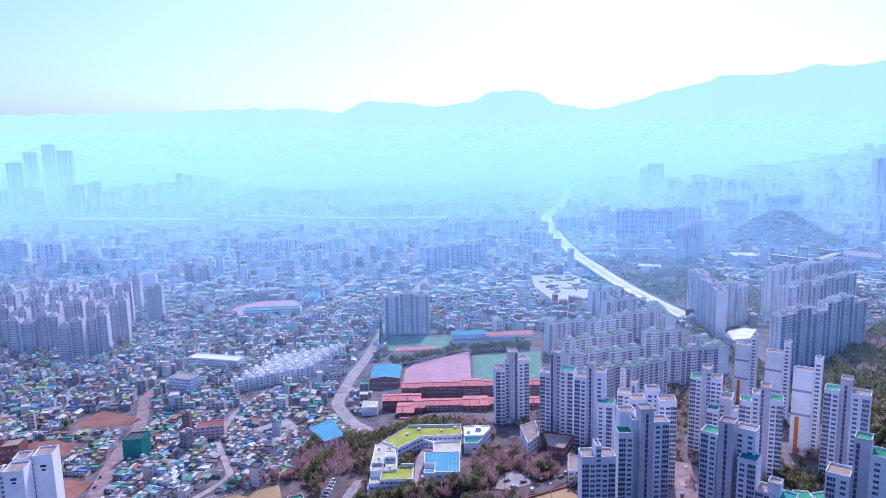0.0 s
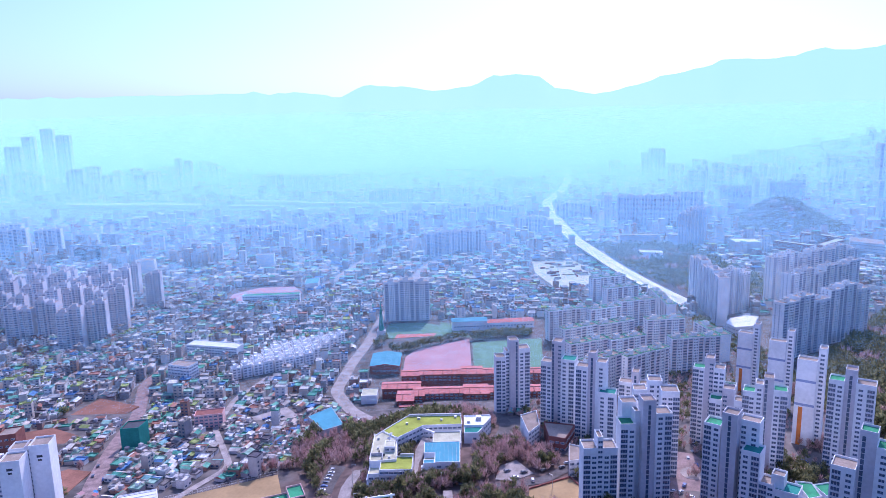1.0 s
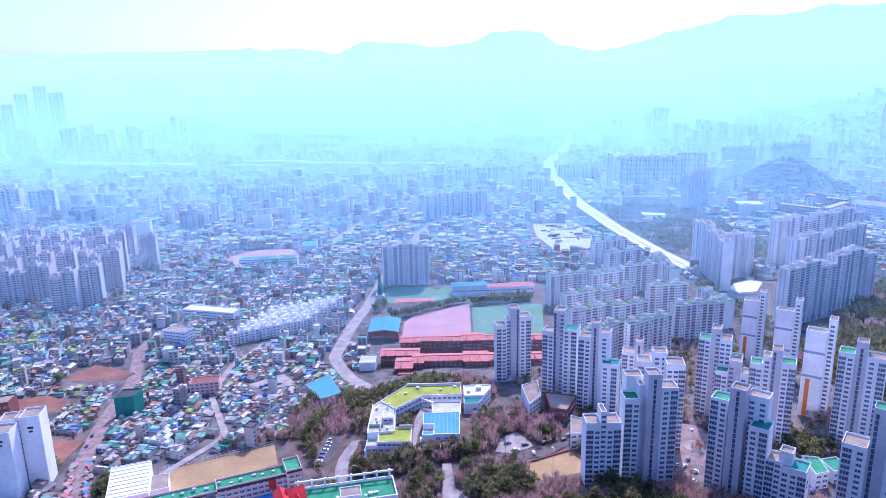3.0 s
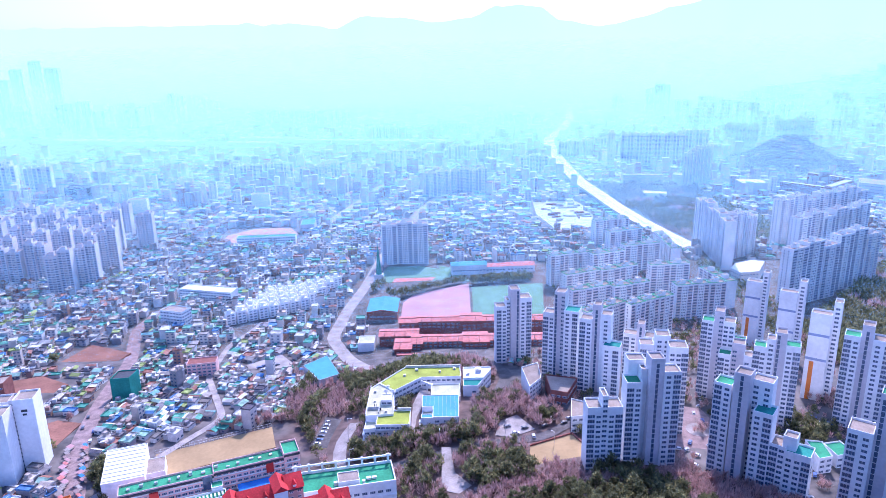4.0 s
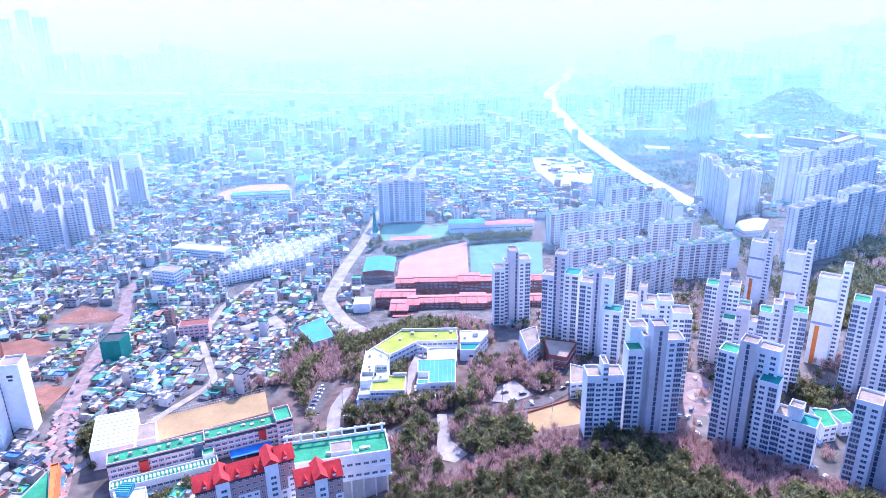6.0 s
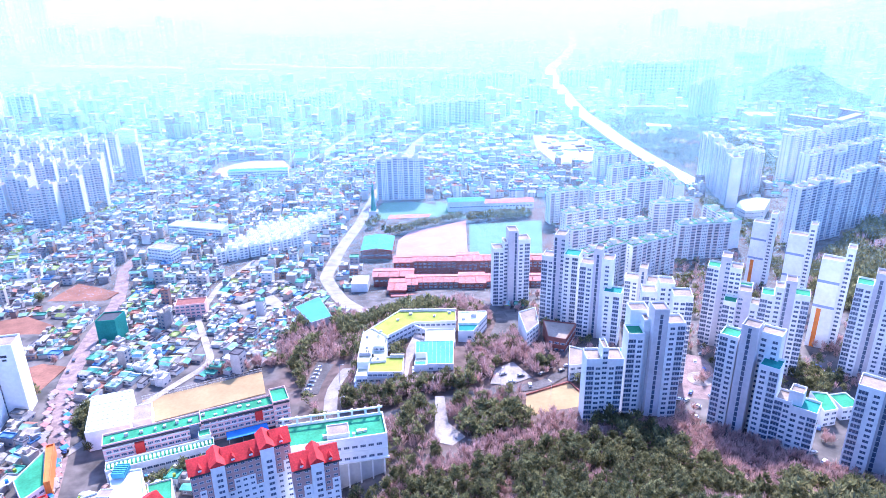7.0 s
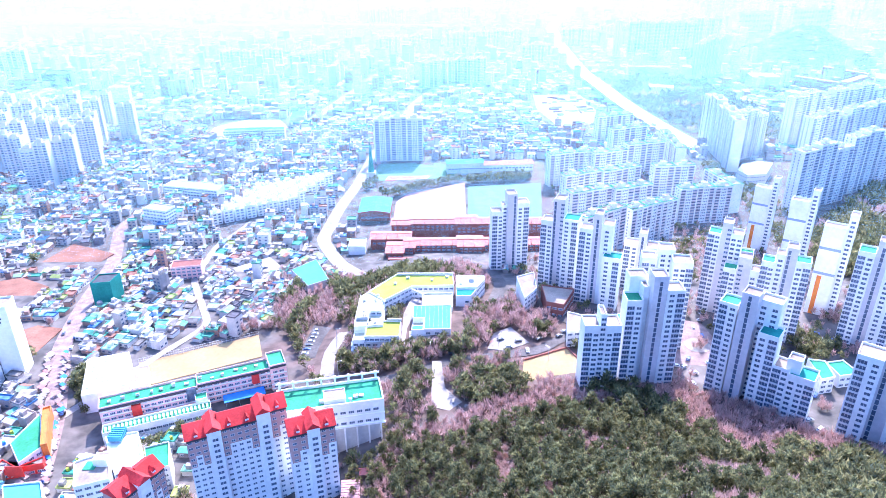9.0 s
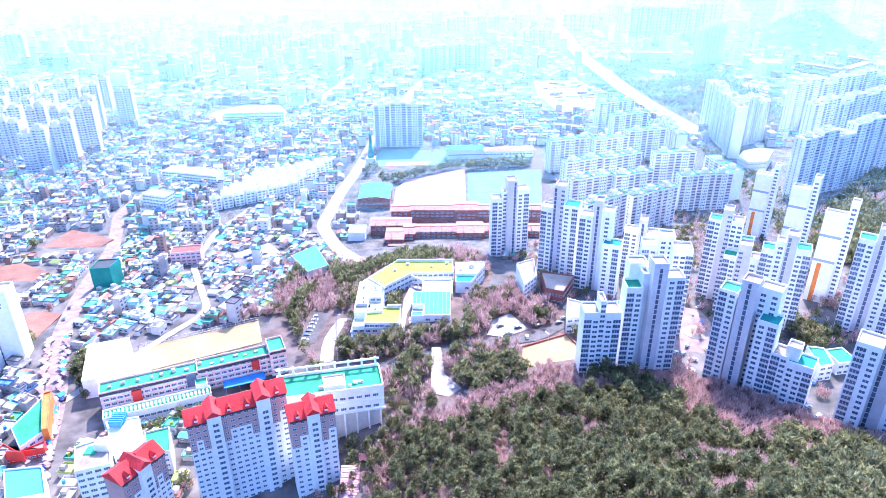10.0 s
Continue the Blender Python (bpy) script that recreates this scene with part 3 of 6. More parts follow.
# red roofed school by the big yard
t = simple("school", 0, 0, 0, "long red brick school wings with flat red roofs", "school building", z=-16)
for x0, x1, y0, y1, h in ((-42, -26, 613, 628, 7), (-26, 15, 615, 628, 7.2), (15, 34, 610, 630, 9), (34, 60, 614, 628, 7.5), (60, 110, 614, 628, 7.2), (-58, -24, 586, 602, 5.5), (-43, -29, 559, 581, 5.2), (-29, -20, 567, 587, 6.2), (-20, 16, 572, 587, 6), (16, 37, 567, 589, 7), (37, 110, 572, 587, 6.2)):
    s = Shape()
    s.box(x0, x1, y0, y1, -8, h, 0)
    b = part("wing", s, [M_BRICK], t, "red brown brick wing")
    s = Shape()
    s.gable(x0 - 0.2, x1 + 0.2, y0, y1, h, 1.3, 0.8, 0)
    rf = part("roof", s, [M_ROOF_SALMON], b, "shallow salmon red tiled roof")
    s = Shape()
    ym = (y0 + y1) / 2
    s.box(x0 - 0.6, x1 + 0.6, ym - 0.35, ym + 0.35, h + 1.1, h + 1.6, 0)
    for i in range(int((x1 - x0) / 9)):
        xx = x0 + 4.5 + i * 9
        s.box(xx - 0.2, xx + 0.2, y0 - 0.7, ym - 0.4, h + 0.1, h + 1.5, 0)
    part("ridge", s, [M_BRICK], rf, "dark red ridge and ribs")
    c = max(2, int((x1 - x0) / 4.2))
    for f in range(2):
        if f * 3 + 2.5 < h:
            window_row(b, x0 + 1, x1 - 1, y0, 0.6 + f * 3.0, c, "w")
s = Shape()
s.tray(rect(-41, -8, 552, 557), -8, 2.6, 0.3, 0.3, 0, 1)
part("covered_walk", s, [M_BRICK, M_ROOF_SALMON], t, "low covered walk with salmon roof")
s = Shape()
s.tray(rect(-76, -62, 575, 592), -8, 4, 0.6, 0.3, 0, 1)
part("annex", s, [M_WALL, M_ROOF_CREAM], t, "low white annex with pale flat roof")
keep_clear([(-70, 536), (105, 536), (105, 640), (-70, 640)])

Y = drape("school_yard", [(-44, 640), (26, 640), (28, 768), (-34, 732), (-44, 708)], 0.4, M_PINKSAND, "wide pinkish sand school yard", "school yard")
drape("turf_field", [(28, 640), (96, 640), (112, 764), (31, 754)], 0.42, M_TURF, "pale green turf sports field", "sports field")
drape("school_yard_oval", [(-80, 775), (-10, 780), (0, 800), (-8, 826), (-30, 838), (-70, 836)], 0.4, M_TURF, "pale green oval sports ground", "sports field")
drape("running_track", [(-60, 776), (-14, 781), (-10, 792), (-58, 790)], 0.45, M_ROOF_SALMON, "salmon red running track strip", "running track")
drape("turf_fan", [(-6, 780), (30, 775), (8, 830), (-6, 838)], 0.41, M_TURF, "pale green fan shaped turf", "sports field")
for pts in ([(-90, 640), (120, 640), (120, 850), (-90, 850)],):
    keep_clear(pts, 0)

# sports hall with a curved blue roof
t = simple("sports_hall", -62, 660, 0, "sports hall with pale blue roof and red gables", "sports hall", z=-24)
s = Shape()
s.box(-15, 15, 0, 38, -3, 8, 0)
b = part("hall_wall", s, [M_BRICK], t)
s = Shape()
for i in range(8):
    a0, a1 = -15.5 + i * 31 / 8, -15.5 + (i + 1) * 31 / 8
    z0, z1 = (8.2 + 2.4 * (1 - abs(a / 15.5)) for a in (a0, a1))
    s.face([(a0, -1.5, z0), (a1, -1.5, z1), (a1, 39, z1), (a0, 39, z0)], 0)
    s.face([(a0, -1.5, z0 - 0.7), (a1, -1.5, z1 - 0.7), (a1, -1.5, z1), (a0, -1.5, z0)], 1)
part("roof", s, [M_ROOF_BLUE, M_RED], t, "pale blue curved sheet roof")
window_row(b, -13, 13, 0, 2, 7, "w")

# teal spire
t = simple("spire", -76, 785, 0, "slender teal church spire", "spire")
s = Shape()
s.box(-5, 5, -5, 5, -2, 8, 0)
part("base", s, [M_WALL_GREY], t)
s = Shape()
for a in range(8):
    p, q = (radians(45 * k) for k in (a, a + 1))
    s.face([(3.4 * math.cos(p), 3.4 * math.sin(p), 8), (3.4 * math.cos(q), 3.4 * math.sin(q), 8), (0, 0, 46)], 0)
part("steeple", s, [M_ROOF_TEAL], t)

# halls beyond the yard
for x, y, w, d, h, rf, lab in ((30, 800, 42, 16, 12, M_ROOF_BLUE, "long hall with pale blue roof"), (62, 806, 26, 14, 8, M_ROOF_SALMON, "low hall with salmon roof"), (92, 808, 34, 16, 8, M_ROOF_SALMON, "low hall with orange tile roof")):
    t = simple("hall", x, y, 4, lab + " behind the sports field", "hall")
    s = Shape()
    s.box(-w / 2, w / 2, 0, d, -3, h, 0)
    b = part("hall_wall", s, [M_WALL], t)
    s = Shape()
    s.gable(-w / 2, w / 2, 0, d, h, 2.0, 0.8, 0)
    part("roof", s, [rf], t)
    window_row(b, -w / 2 + 1, w / 2 - 1, 0, h * 0.4, int(w / 4), "w")

# hilltop academy round a court
t = simple("academy", 0, 0, 0, "low academy round a court with yellow green and blue roofs", "academy building", z=9)


def wing(parent, name, pts, h, roof, label, lip=0.8, wall=M_WALL, base=-12):
    s = Shape()
    s.tray(pts, base, h, lip, 0.4, 0, 1)
    return part(name, s, [wall, roof], parent, label)


def slabs_on(parent, name, boxes, mt, label=""):
    """One small part of a building made of upright boxes (x0, x1, y0, y1, z0, z1)."""
    s = Shape()
    for q in boxes:
        s.box(*q, 0, bottom=True)
    return part(name, s, [mt], parent, label)


b = wing(t, "back_wing", [(-33.6, 430), (-16.6, 448.3), (10.4, 449), (10.1, 464.3), (-28, 465.1), (-44.4, 441.5)], 9, M_ROOF_LIME, "white wing with yellow green roof")
for zz in (-1.2, 2.2, 5.6):
    line_windows(b, (-16.6, 448.3), (10.4, 449), zz, 8, "w")
    line_windows(b, (-33.6, 430), (-16.6, 448.3), zz, 7, "w")
slabs_on(b, "roof_edge", [(-27.5, 10.3, 464.2, 465.3, 9, 9.9)], M_WALL_GREY, "grey raised roof edge")
b = wing(t, "west_wing", [(-49, 399), (-32.2, 401), (-33.6, 430), (-44.4, 441.5), (-49, 435)], 8.8, M_ROOF_CREAM, "white wing with cream roof terrace")
line_windows(b, (-32, 407), (-33.6, 430), 1.5, 6, "w")
line_windows(b, (-32, 407), (-33.6, 430), 5.2, 6, "w")
r = wing(b, "stair_head", [(-40.5, 412.5), (-33.8, 412.5), (-34.2, 421), (-40.8, 421)], 11.6, M_ROOF_CREAM, "white stair head on the terrace", 0.4, base=7.5)
line_windows(r, (-40.5, 412.5), (-33.8, 412.5), 8.7, 2, "w")
slabs_on(b, "terrace_wall", [(-48.6, -41.5, 407.2, 407.7, 8, 10), (-41.5, -41, 401, 407.5, 8, 10)], M_WALL_GREY)
for x, y in ((-38.5, 427), (-33.9, 426.5)):
    s = Shape()
    for a in range(6):
        p, q = (radians(60 * k) for k in (a, a + 1))
        s.face([(x + 0.5 * math.cos(p), y + 0.5 * math.sin(p), 8), (x + 0.5 * math.cos(q), y + 0.5 * math.sin(q), 8), (x + 0.4 * math.cos(q), y + 0.4 * math.sin(q), 10.4), (x + 0.4 * math.cos(p), y + 0.4 * math.sin(p), 10.4)], 0)
        s.face([(x + 1.9 * math.cos(p), y + 1.9 * math.sin(p), 10.2), (x + 1.9 * math.cos(q), y + 1.9 * math.sin(q), 10.2), (x, y, 11.6)], 0)
    part("roof_pavilion", s, [M_WALL_GREY], b, "small grey pavilion on the terrace")
slabs_on(b, "vent", [(-44.6 + 0.9 * i, -44.2 + 0.9 * i, 410, 410.4, 8, 10.2) for i in range(2)] + [(-41.2, -40.0, 406.4, 407.0, 8, 9.6)], M_DARK)
slabs_on(b, "roof_rail", [(-49, -48.8, 400 + i * 2.6, 400.2 + i * 2.6, 8.8, 10) for i in range(14)] + [(-49.05, -48.75, 399.2, 435, 9.9, 10.05)], M_WALL)
b = wing(t, "front_wing", [(-42, 389.5), (-22, 389.3), (-21.8, 406.5), (-42, 406.8)], 8, M_ROOF_LIME, "white wing with yellow green roof")
line_windows(b, (-42, 389.5), (-22, 389.3), 4.9, 7, "w")
line_windows(b, (-42, 389.5), (-22, 389.3), 1.3, 5, "w", (3,))
line_windows(b, (-42, 389.5), (-22, 389.3), -2.2, 5, "w", (1,))
slabs_on(b, "ledge", [(-42.3, -21.7, 388.4, 389.5, 4.2, 4.6), (-42.3, -21.7, 388.7, 389.5, 0.6, 0.9)], M_WALL_GREY)
slabs_on(b, "pier", [(-38.3 + i * 5.4, -37.7 + i * 5.4, 388.5, 389.5, -6, 4.2) for i in range(4)], M_WALL)
slabs_on(b, "roof_edge", [(-30, -21.6, 406, 407, 8, 9.4)], M_WALL_GREY)
b = wing(t, "corner_stair", [(-49, 389.2), (-42, 389.5), (-42, 399), (-49, 399)], 5.6, M_ROOF_CREAM, "white stepped corner with balconies", 1.2)
line_windows(b, (-49, 389.2), (-42, 389.5), 1.6, 2, "w")
line_windows(b, (-49, 389.2), (-42, 389.5), -1.8, 2, "w")
slabs_on(b, "balcony", [(-50.2, -48.8, 389, 396, z0, z0 + 1.1) for z0 in (-2.6, 0.8)], M_WALL)
b = wing(t, "hall_wing", [(-8.2, 395.3), (7.6, 395.2), (8.4, 423), (-15.4, 422.5), (-15, 408), (-8.3, 408)], 9.2, M_ROOF_BLUE, "hall with pale blue roof", 0.25)
line_windows(b, (-8.2, 395.3), (7.6, 395.2), 5.3, 3, "w")
slabs_on(b, "doorway", [(-4.5, 4, 395.0, 395.5, -3.4, 0.6)], M_DARK, "dark recessed entrance")
slabs_on(b, "canopy", [(-8.3, 5.2, 393.2, 395.3, 0.8, 1.3)], M_WALL)
slabs_on(b, "roof_seam", [(-15.3 + i * 2.6, -15.2 + i * 2.6, 408.4, 422.4, 8.95, 9.1) for i in range(1, 9)] + [(-7.6 + i * 2.6, -7.5 + i * 2.6, 395.7, 408.4, 8.95, 9.1) for i in range(6)], M_WALL_GREY)
b = wing(t, "stair_wing", [(-15.2, 394.6), (-8.2, 394.7), (-8.2, 399.3), (-15.2, 399.3)], 9.0, M_ROOF_BLUE, "white stair wing with pale blue roof", 0.25)
line_windows(b, (-15.2, 394.6), (-8.2, 394.7), 2.5, 2, "s")
slabs_on(b, "balcony", [(-16.6, -15.0, 394.8, 397.8, z0, z0 + 0.9) for z0 in (-3.2, -0.4, 2.4, 5.2)], M_WALL, "white round balcony stack")
wing(t, "light_well", [(-15.1, 399.3), (-8.2, 399.3), (-8.3, 408), (-15, 408)], 6.2, M_ROOF_CREAM, "sunken roof terrace", 0.5)
b = wing(t, "link_wing", [(-9.7, 423), (9.2, 423.1), (9.4, 441), (-9.9, 441)], 8, M_ROOF_CREAM, "link with pale roof terrace", 1.0)
line_windows(b, (-9.9, 441), (-9.7, 423), 3.5, 4, "w")
s = Shape()
s.prism([(-17.5, 446.5), (-16, 444.8), (-9.2, 438.5), (-8.4, 440)], 6.6, 8.1, 0, bottom=True)
part("footbridge", s, [M_WALL], t, "white covered footbridge")
slabs_on(t, "bridge_pier", [(-15.6, -15, 444.6, 445.2, -8, 6.6), (-12.6, -12, 442, 442.6, -8, 6.6)], M_WALL)
b = wing(t, "end_wing", [(11.6, 439.6), (24.9, 439.6), (30.8, 452.1), (30.5, 456.2), (11.8, 455.7)], 12.4, M_ROOF_WHITE, "white wing with pale roof")
for f in range(3):
    line_windows(b, (24.9, 439.6), (30.8, 452.1), 1.2 + f * 3.6, 4, "w")
b = wing(t, "end_front", [(11.3, 430.9), (20.7, 430.7), (24.9, 439.6), (11.5, 439.6)], 11.2, M_ROOF_TEAL, "white wing with teal roof", 0.4)
for f in range(3):
    line_windows(b, (20.7, 430.7), (24.9, 439.6), 1.2 + f * 3.2, 2, "w")
line_windows(b, (11.3, 430.9), (20.7, 430.7), 6.0, 2, "s", (0,))
wing(t, "porch", [(13.4, 426.6), (18.2, 426.6), (18.4, 430.8), (13.4, 430.9)], 3.4, M_WALL, "white porch", 0.2)
b = wing(t, "annex", [(7.7, 399.3), (14, 400.2), (14.3, 411.9), (8.2, 410.9)], 3.2, M_PINKSAND, "low annex with pinkish roof", 0.4)
line_windows(b, (7.7, 399.3), (14, 400.2), -0.6, 2, "w")
drape("court_path", [(-21.4, 380), (-15.8, 380), (-15.6, 423), (-10, 424), (-10, 440), (-17, 446), (-21.4, 424)], 0.6, M_CONCRETE, "pale concrete path through the academy court", "path")
drape("forecourt", [(-20, 380), (18, 380), (18, 396), (-16, 394.4)], 0.55, M_CONCRETE, "pale concrete forecourt before the hall", "forecourt")
keep_clear([(-51, 387), (15, 387), (15, 466), (-51, 440)], 0.5)
keep_clear([(-46, 436), (10, 436), (10, 466), (-28, 466)], 0.5)
keep_clear([(11, 427), (21, 427), (32, 452), (31, 458), (11, 458)], 0.5)
keep_clear([(-3, 364), (-3, 327), (4, 326), (4, 342), (2, 364)], 0)
keep_clear([(-3, 327), (8, 322), (13, 318), (15, 327), (4, 342)], 0)
keep_clear([(44, 348), (80, 350), (76.5, 366.5), (72, 377.5), (46.5, 365.5)], 1)
keep_clear([(28, 379), (52, 383), (43, 402), (32, 395)], 0)

# tan playing yard by the towers
drape("sand_yard", [(44, 348), (80, 350), (76.5, 366.5), (72, 377.5), (46.5, 365.5)], 0.5, M_SAND, "tan sand playing yard with low wall", "playing yard")
drape("plaza", [(-3, 366), (-3, 327), (8, 323), (13, 318), (15, 327), (9, 335), (4, 342), (2, 366)], 0.5, M_CONCRETE, "pale paved garden plaza", "plaza")
drape("parking_court", [(28, 379), (38, 377), (52, 385), (43, 402), (32, 395)], 0.5, M_CONCRETE, "pale concrete parking court", "parking")

# long pink school
t = simple("pink_school", -172, 336, 22.5, "long pink school with green flat roof", "school building", z=-4)
for x0, x1, y0, y1, h in ((0, 48, 0, 10, 13), (48, 92, 1, 11, 13.5), (86, 95, -1, 13, 16)):
    b = block(t, "wing", x0, x1, y0, y1, h, "", M_WALL_PINK, M_ROOF_GREEN, house=False)
    for f in range(4):
        if f * 3.2 + 2.4 < h:
            window_row(b, x0 + 1, x1 - 1, y0, 0.9 + f * 3.2, int((x1 - x0) / 3.4), "w")
            q = Shape()
            q.box(x0 + 0.1, x1 - 0.1, y0 - 0.35, y0, 0.3 + f * 3.2, 0.75 + f * 3.2, 0, bottom=True)
            part("floor_band", q, [M_WALL], b, "pale band below the windows")
    q = Shape()
    q.box(x0 + 0.1, x1 - 0.1, y0 - 0.7, y0, h - 1.9, h - 0.9, 0, bottom=True)
    part("fascia", q, [M_DARK], b, "dark fascia under the roof edge")
s = Shape()
s.box(15, 19.5, -1.3, 0.1, 4, 10.5, 0, bottom=True)
part("sign_panel", s, [M_RED], t, "red sign panel")
s = Shape()
s.box(76, 80, -0.3, 1.05, 6, 11.5, 0, bottom=True)
part("sign_panel", s, [M_RED], t, "red sign panel")
s = Shape()
s.box(42, 47, -0.9, 0.1, 5, 12.5, 0, bottom=True)
part("stair_window", s, [M_GLASS], t, "dark glazed stair front")
t2 = simple("covered_walk", -166, 324, 22.5, "long low wing with green roof edge and white ribs", "school building", z=-4)
b = block(t2, "wing", 0, 52, 0, 7, 7, "", M_WALL, M_ROOF_GREEN, house=False)
window_row(b, 1, 51, 0, 2, 17, "w")
s = Shape()
for i in range(26):
    s.box(1 + i * 1.95, 1.95 + i * 1.95, 2.2, 5.0, 5.8, 6.9, 0)
tagged(part("ribs", s, [M_ROOF_WHITE], b), kind="stuff")
s = Shape()
s.tray(rect(45, 51, 7, 13), -3, 9, 0.6, 0.3, 0, 1)
part("link", s, [M_WALL, M_ROOF_GREEN], t2, "link with green roof")
drape("school_ground", [(-168, 372), (-106, 402), (-114, 426), (-178, 396)], 0.5, M_SAND, "tan sand school ground", "school yard")
t = simple("gymnasium", -180, 352, 20, "gymnasium with flat white sheet roof", "sports hall", z=-5)
s = Shape()
s.tray(rect(-8, 14, 0, 36), -3, 12, 0.3, 0.3, 0, 1)
part("hall_wall", s, [M_WALL, M_ROOF_WHITE], t)
s = Shape()
s.tray(rect(14, 24, 8, 24), -3, 8, 0.3, 0.3, 0, 1)
b = part("annex", s, [M_WALL, M_ROOF], t)
window_row(b, 15, 23, 8, 3, 3, "w")
keep_clear([(-185, 318), (-70, 360), (-100, 432), (-200, 400)])
t = simple("canopy", -104, 359, 22.5, "blue sheet canopy on posts", "canopy", z=-4)
s = Shape()
s.box(-12, 10, -3, 4, 3.4, 3.8, 0, bottom=True)
part("roof", s, [M_BLUE], t)
for px in (-11, -4, 3, 9):
    for py in (-2.5, 3.5):
        s = Shape()
        s.box(px - 0.12, px + 0.12, py - 0.12, py + 0.12, -2, 3.4, 0)
        part("post", s, [M_METAL], t)

# white school with green roof deck
t = simple("white_school", -77, 299, 12, "white school block with green roof deck and rail", "school building", z=14)
s = Shape()
s.tray(rect(6, 54, 0, 17), 7, 20, 1.4, 0.5, 0, 1)
s.face([(6, 17, 7), (54, 17, 7), (54, 0, 7), (6, 0, 7)], 0)
b = part("main_wing", s, [M_WALL, M_ROOF_GREEN], t)
# grey base added for the deep shade under the white wall
slabs_on(t, "undercroft", [(7.5, 52.5, 1.8, 16, -26, 7)], M_WALL_GREY, "grey recessed lower floors")
slabs_on(t, "ledge", [(5.6, 54.4, -0.8, 0.0, 6.6, 7.4), (5.8, 54.2, -0.35, 0.0, 12.2, 12.7)], M_WALL, "white floor ledge")
for i in range(9):
    slabs_on(t, "column", [(7 + i * 5.6, 7.7 + i * 5.6, 0.1, 0.8, -26, 7)], M_WALL)
for f in range(2):
    window_row(b, 22, 52, 0, 14 - f * 6, 8, "w")
s = Shape()
for i in range(8):
    s.box(7 + i * 6.4, 8 + i * 6.4, 16, 17, 20, 24, 0)
s.box(6, 54, 16.1, 16.8, 22.8, 23.6, 0)
part("roof_frame", s, [M_WALL], b)
s = Shape()
s.tray(rect(27, 37, 2, 10), 18, 21.5, 0.5, 0.3, 0, 1)
part("plant_room", s, [M_WALL, M_ROOF], b)
keep_clear([(-78, 297), (-22, 308), (-26, 328), (-82, 316)], 1)

# red roofed apartment house
def red_house(x, y, z, yaw, bays, h, lab):
    t = thing("red_roofed_apartment", x, y, z, yaw, lab, "apartment building", "red roofed apartment houses")
    x0 = 0.0
    for kind, w, up in bays:
        hh = h + up
        if kind == "shaft":
            s = Shape()
            s.box(x0, x0 + w, -2.2, 9, -12, hh + 2.5, 0)
            b = part("stair_shaft", s, [M_WALL], t, "white stair shaft")
            s = Shape()
            s.gable(0, 11.2, -w / 2, w / 2, 0, 2.6, 0.5, 0)
            part("roof", s, [M_ROOF_RED], b, "red pitched roof", m=pose(x0 + w / 2, -2.2, hh + 2.5, 0, 0, 90))
            for f in range(int(hh / FLOOR)):
                part("window", ROOM, None, b, m=pose(x0 + w * 0.55, -2.2, 0.2 + f * FLOOR))
        else:
            cols = max(2, round(w / 2.9))
            s = Shape()
            for i in range(cols):
                xa, xb = x0 + w * i / cols, x0 + w * (i + 1) / cols
                drop = (5 if i in (0, cols - 1) and cols > 3 else 3 + 2 * ((i + 1) % 2) * (cols < 4)) * FLOOR
                s.box(xa, xb, 0, 11, -12, hh - drop, 0)
                s.box(xa, xb, 0, 11, hh - drop, hh, 1)
            b = part("wing", s, [M_WALL, M_WALL_BROWN], t, "white wing with stepped mauve top floors")
            s = Shape()
            s.box(x0, x0 + w, -0.5, 0.4, hh - 0.9, hh - 0.2, 0, bottom=True)
            part("eave", s, [M_DARK], b, "dark eave gutter")
            s = Shape()
            s.gable(x0, x0 + w, 0.2, 11, hh, 4.2, 0.6, 0)
            rf = part("roof", s, [M_ROOF_RED], b, "red pitched roof")
            for i in range(max(1, int(w / 7))):
                s = Shape()
                cx = x0 + w * (i + 0.5) / max(1, int(w / 7))
                s.gable(-1.2, 1.2, -0.8, 0.8, 0, 1.5, 0.2, 0)
                s.box(-1.1, 1.1, -0.7, 0.7, -1.2, 0.05, 1)
                part("dormer", s, [M_ROOF_RED, M_WALL], rf, m=pose(cx, 1.4, hh + 1.7, 0, 0, 90))
            for f in range(int(hh / FLOOR)):
                for i in range(cols):
                    part("window", SMALL, None, b, m=pose(x0 + w * (i + 0.5) / cols, 0, hh - 2.2 - f * FLOOR))
        x0 += w
    clear_rect(x, y, yaw, 0, x0, -3, 11)


red_house(-100, 271.5, -5, 24, (("wing", 8, -1), ("shaft", 5.5, -0.5), ("wing", 14.5, 0.5), ("shaft", 5.5, 2.0), ("wing", 7, 3)), 49, "white and mauve apartment house with red pitched roofs")
red_house(-58.8, 273, -2, 20, (("wing", 7, 0), ("shaft", 5, 0.5), ("wing", 6.5, 0.5)), 46, "narrow white and mauve apartment house with red roof")
red_house(-119.5, 251.5, -5, 62, (("wing", 7, 0), ("shaft", 5, 0), ("wing", 8, 0)), 37, "white and mauve apartment house with red roof, beside the street")

# blank white towers at the street
for x, y, h in ((-249, 382, 46), (-257, 366, 44)):
    t = thing("apartment_tower", x, y, land(x, y), 12, "white apartment tower with blank end wall", "apartment building", "white towers at the street")
    block(t, "end_wing", 0, 11, 0, 13, h, "")
    block(t, "recess", -3.5, 0, 3.5, 13, h - 1.5, "s", wall=M_SHAFT)
    block(t, "rear_wing", -13, -3.5, 5, 16, h - 3, "bs")
    clear_rect(x, y, 12, -13, 11, 0, 16)

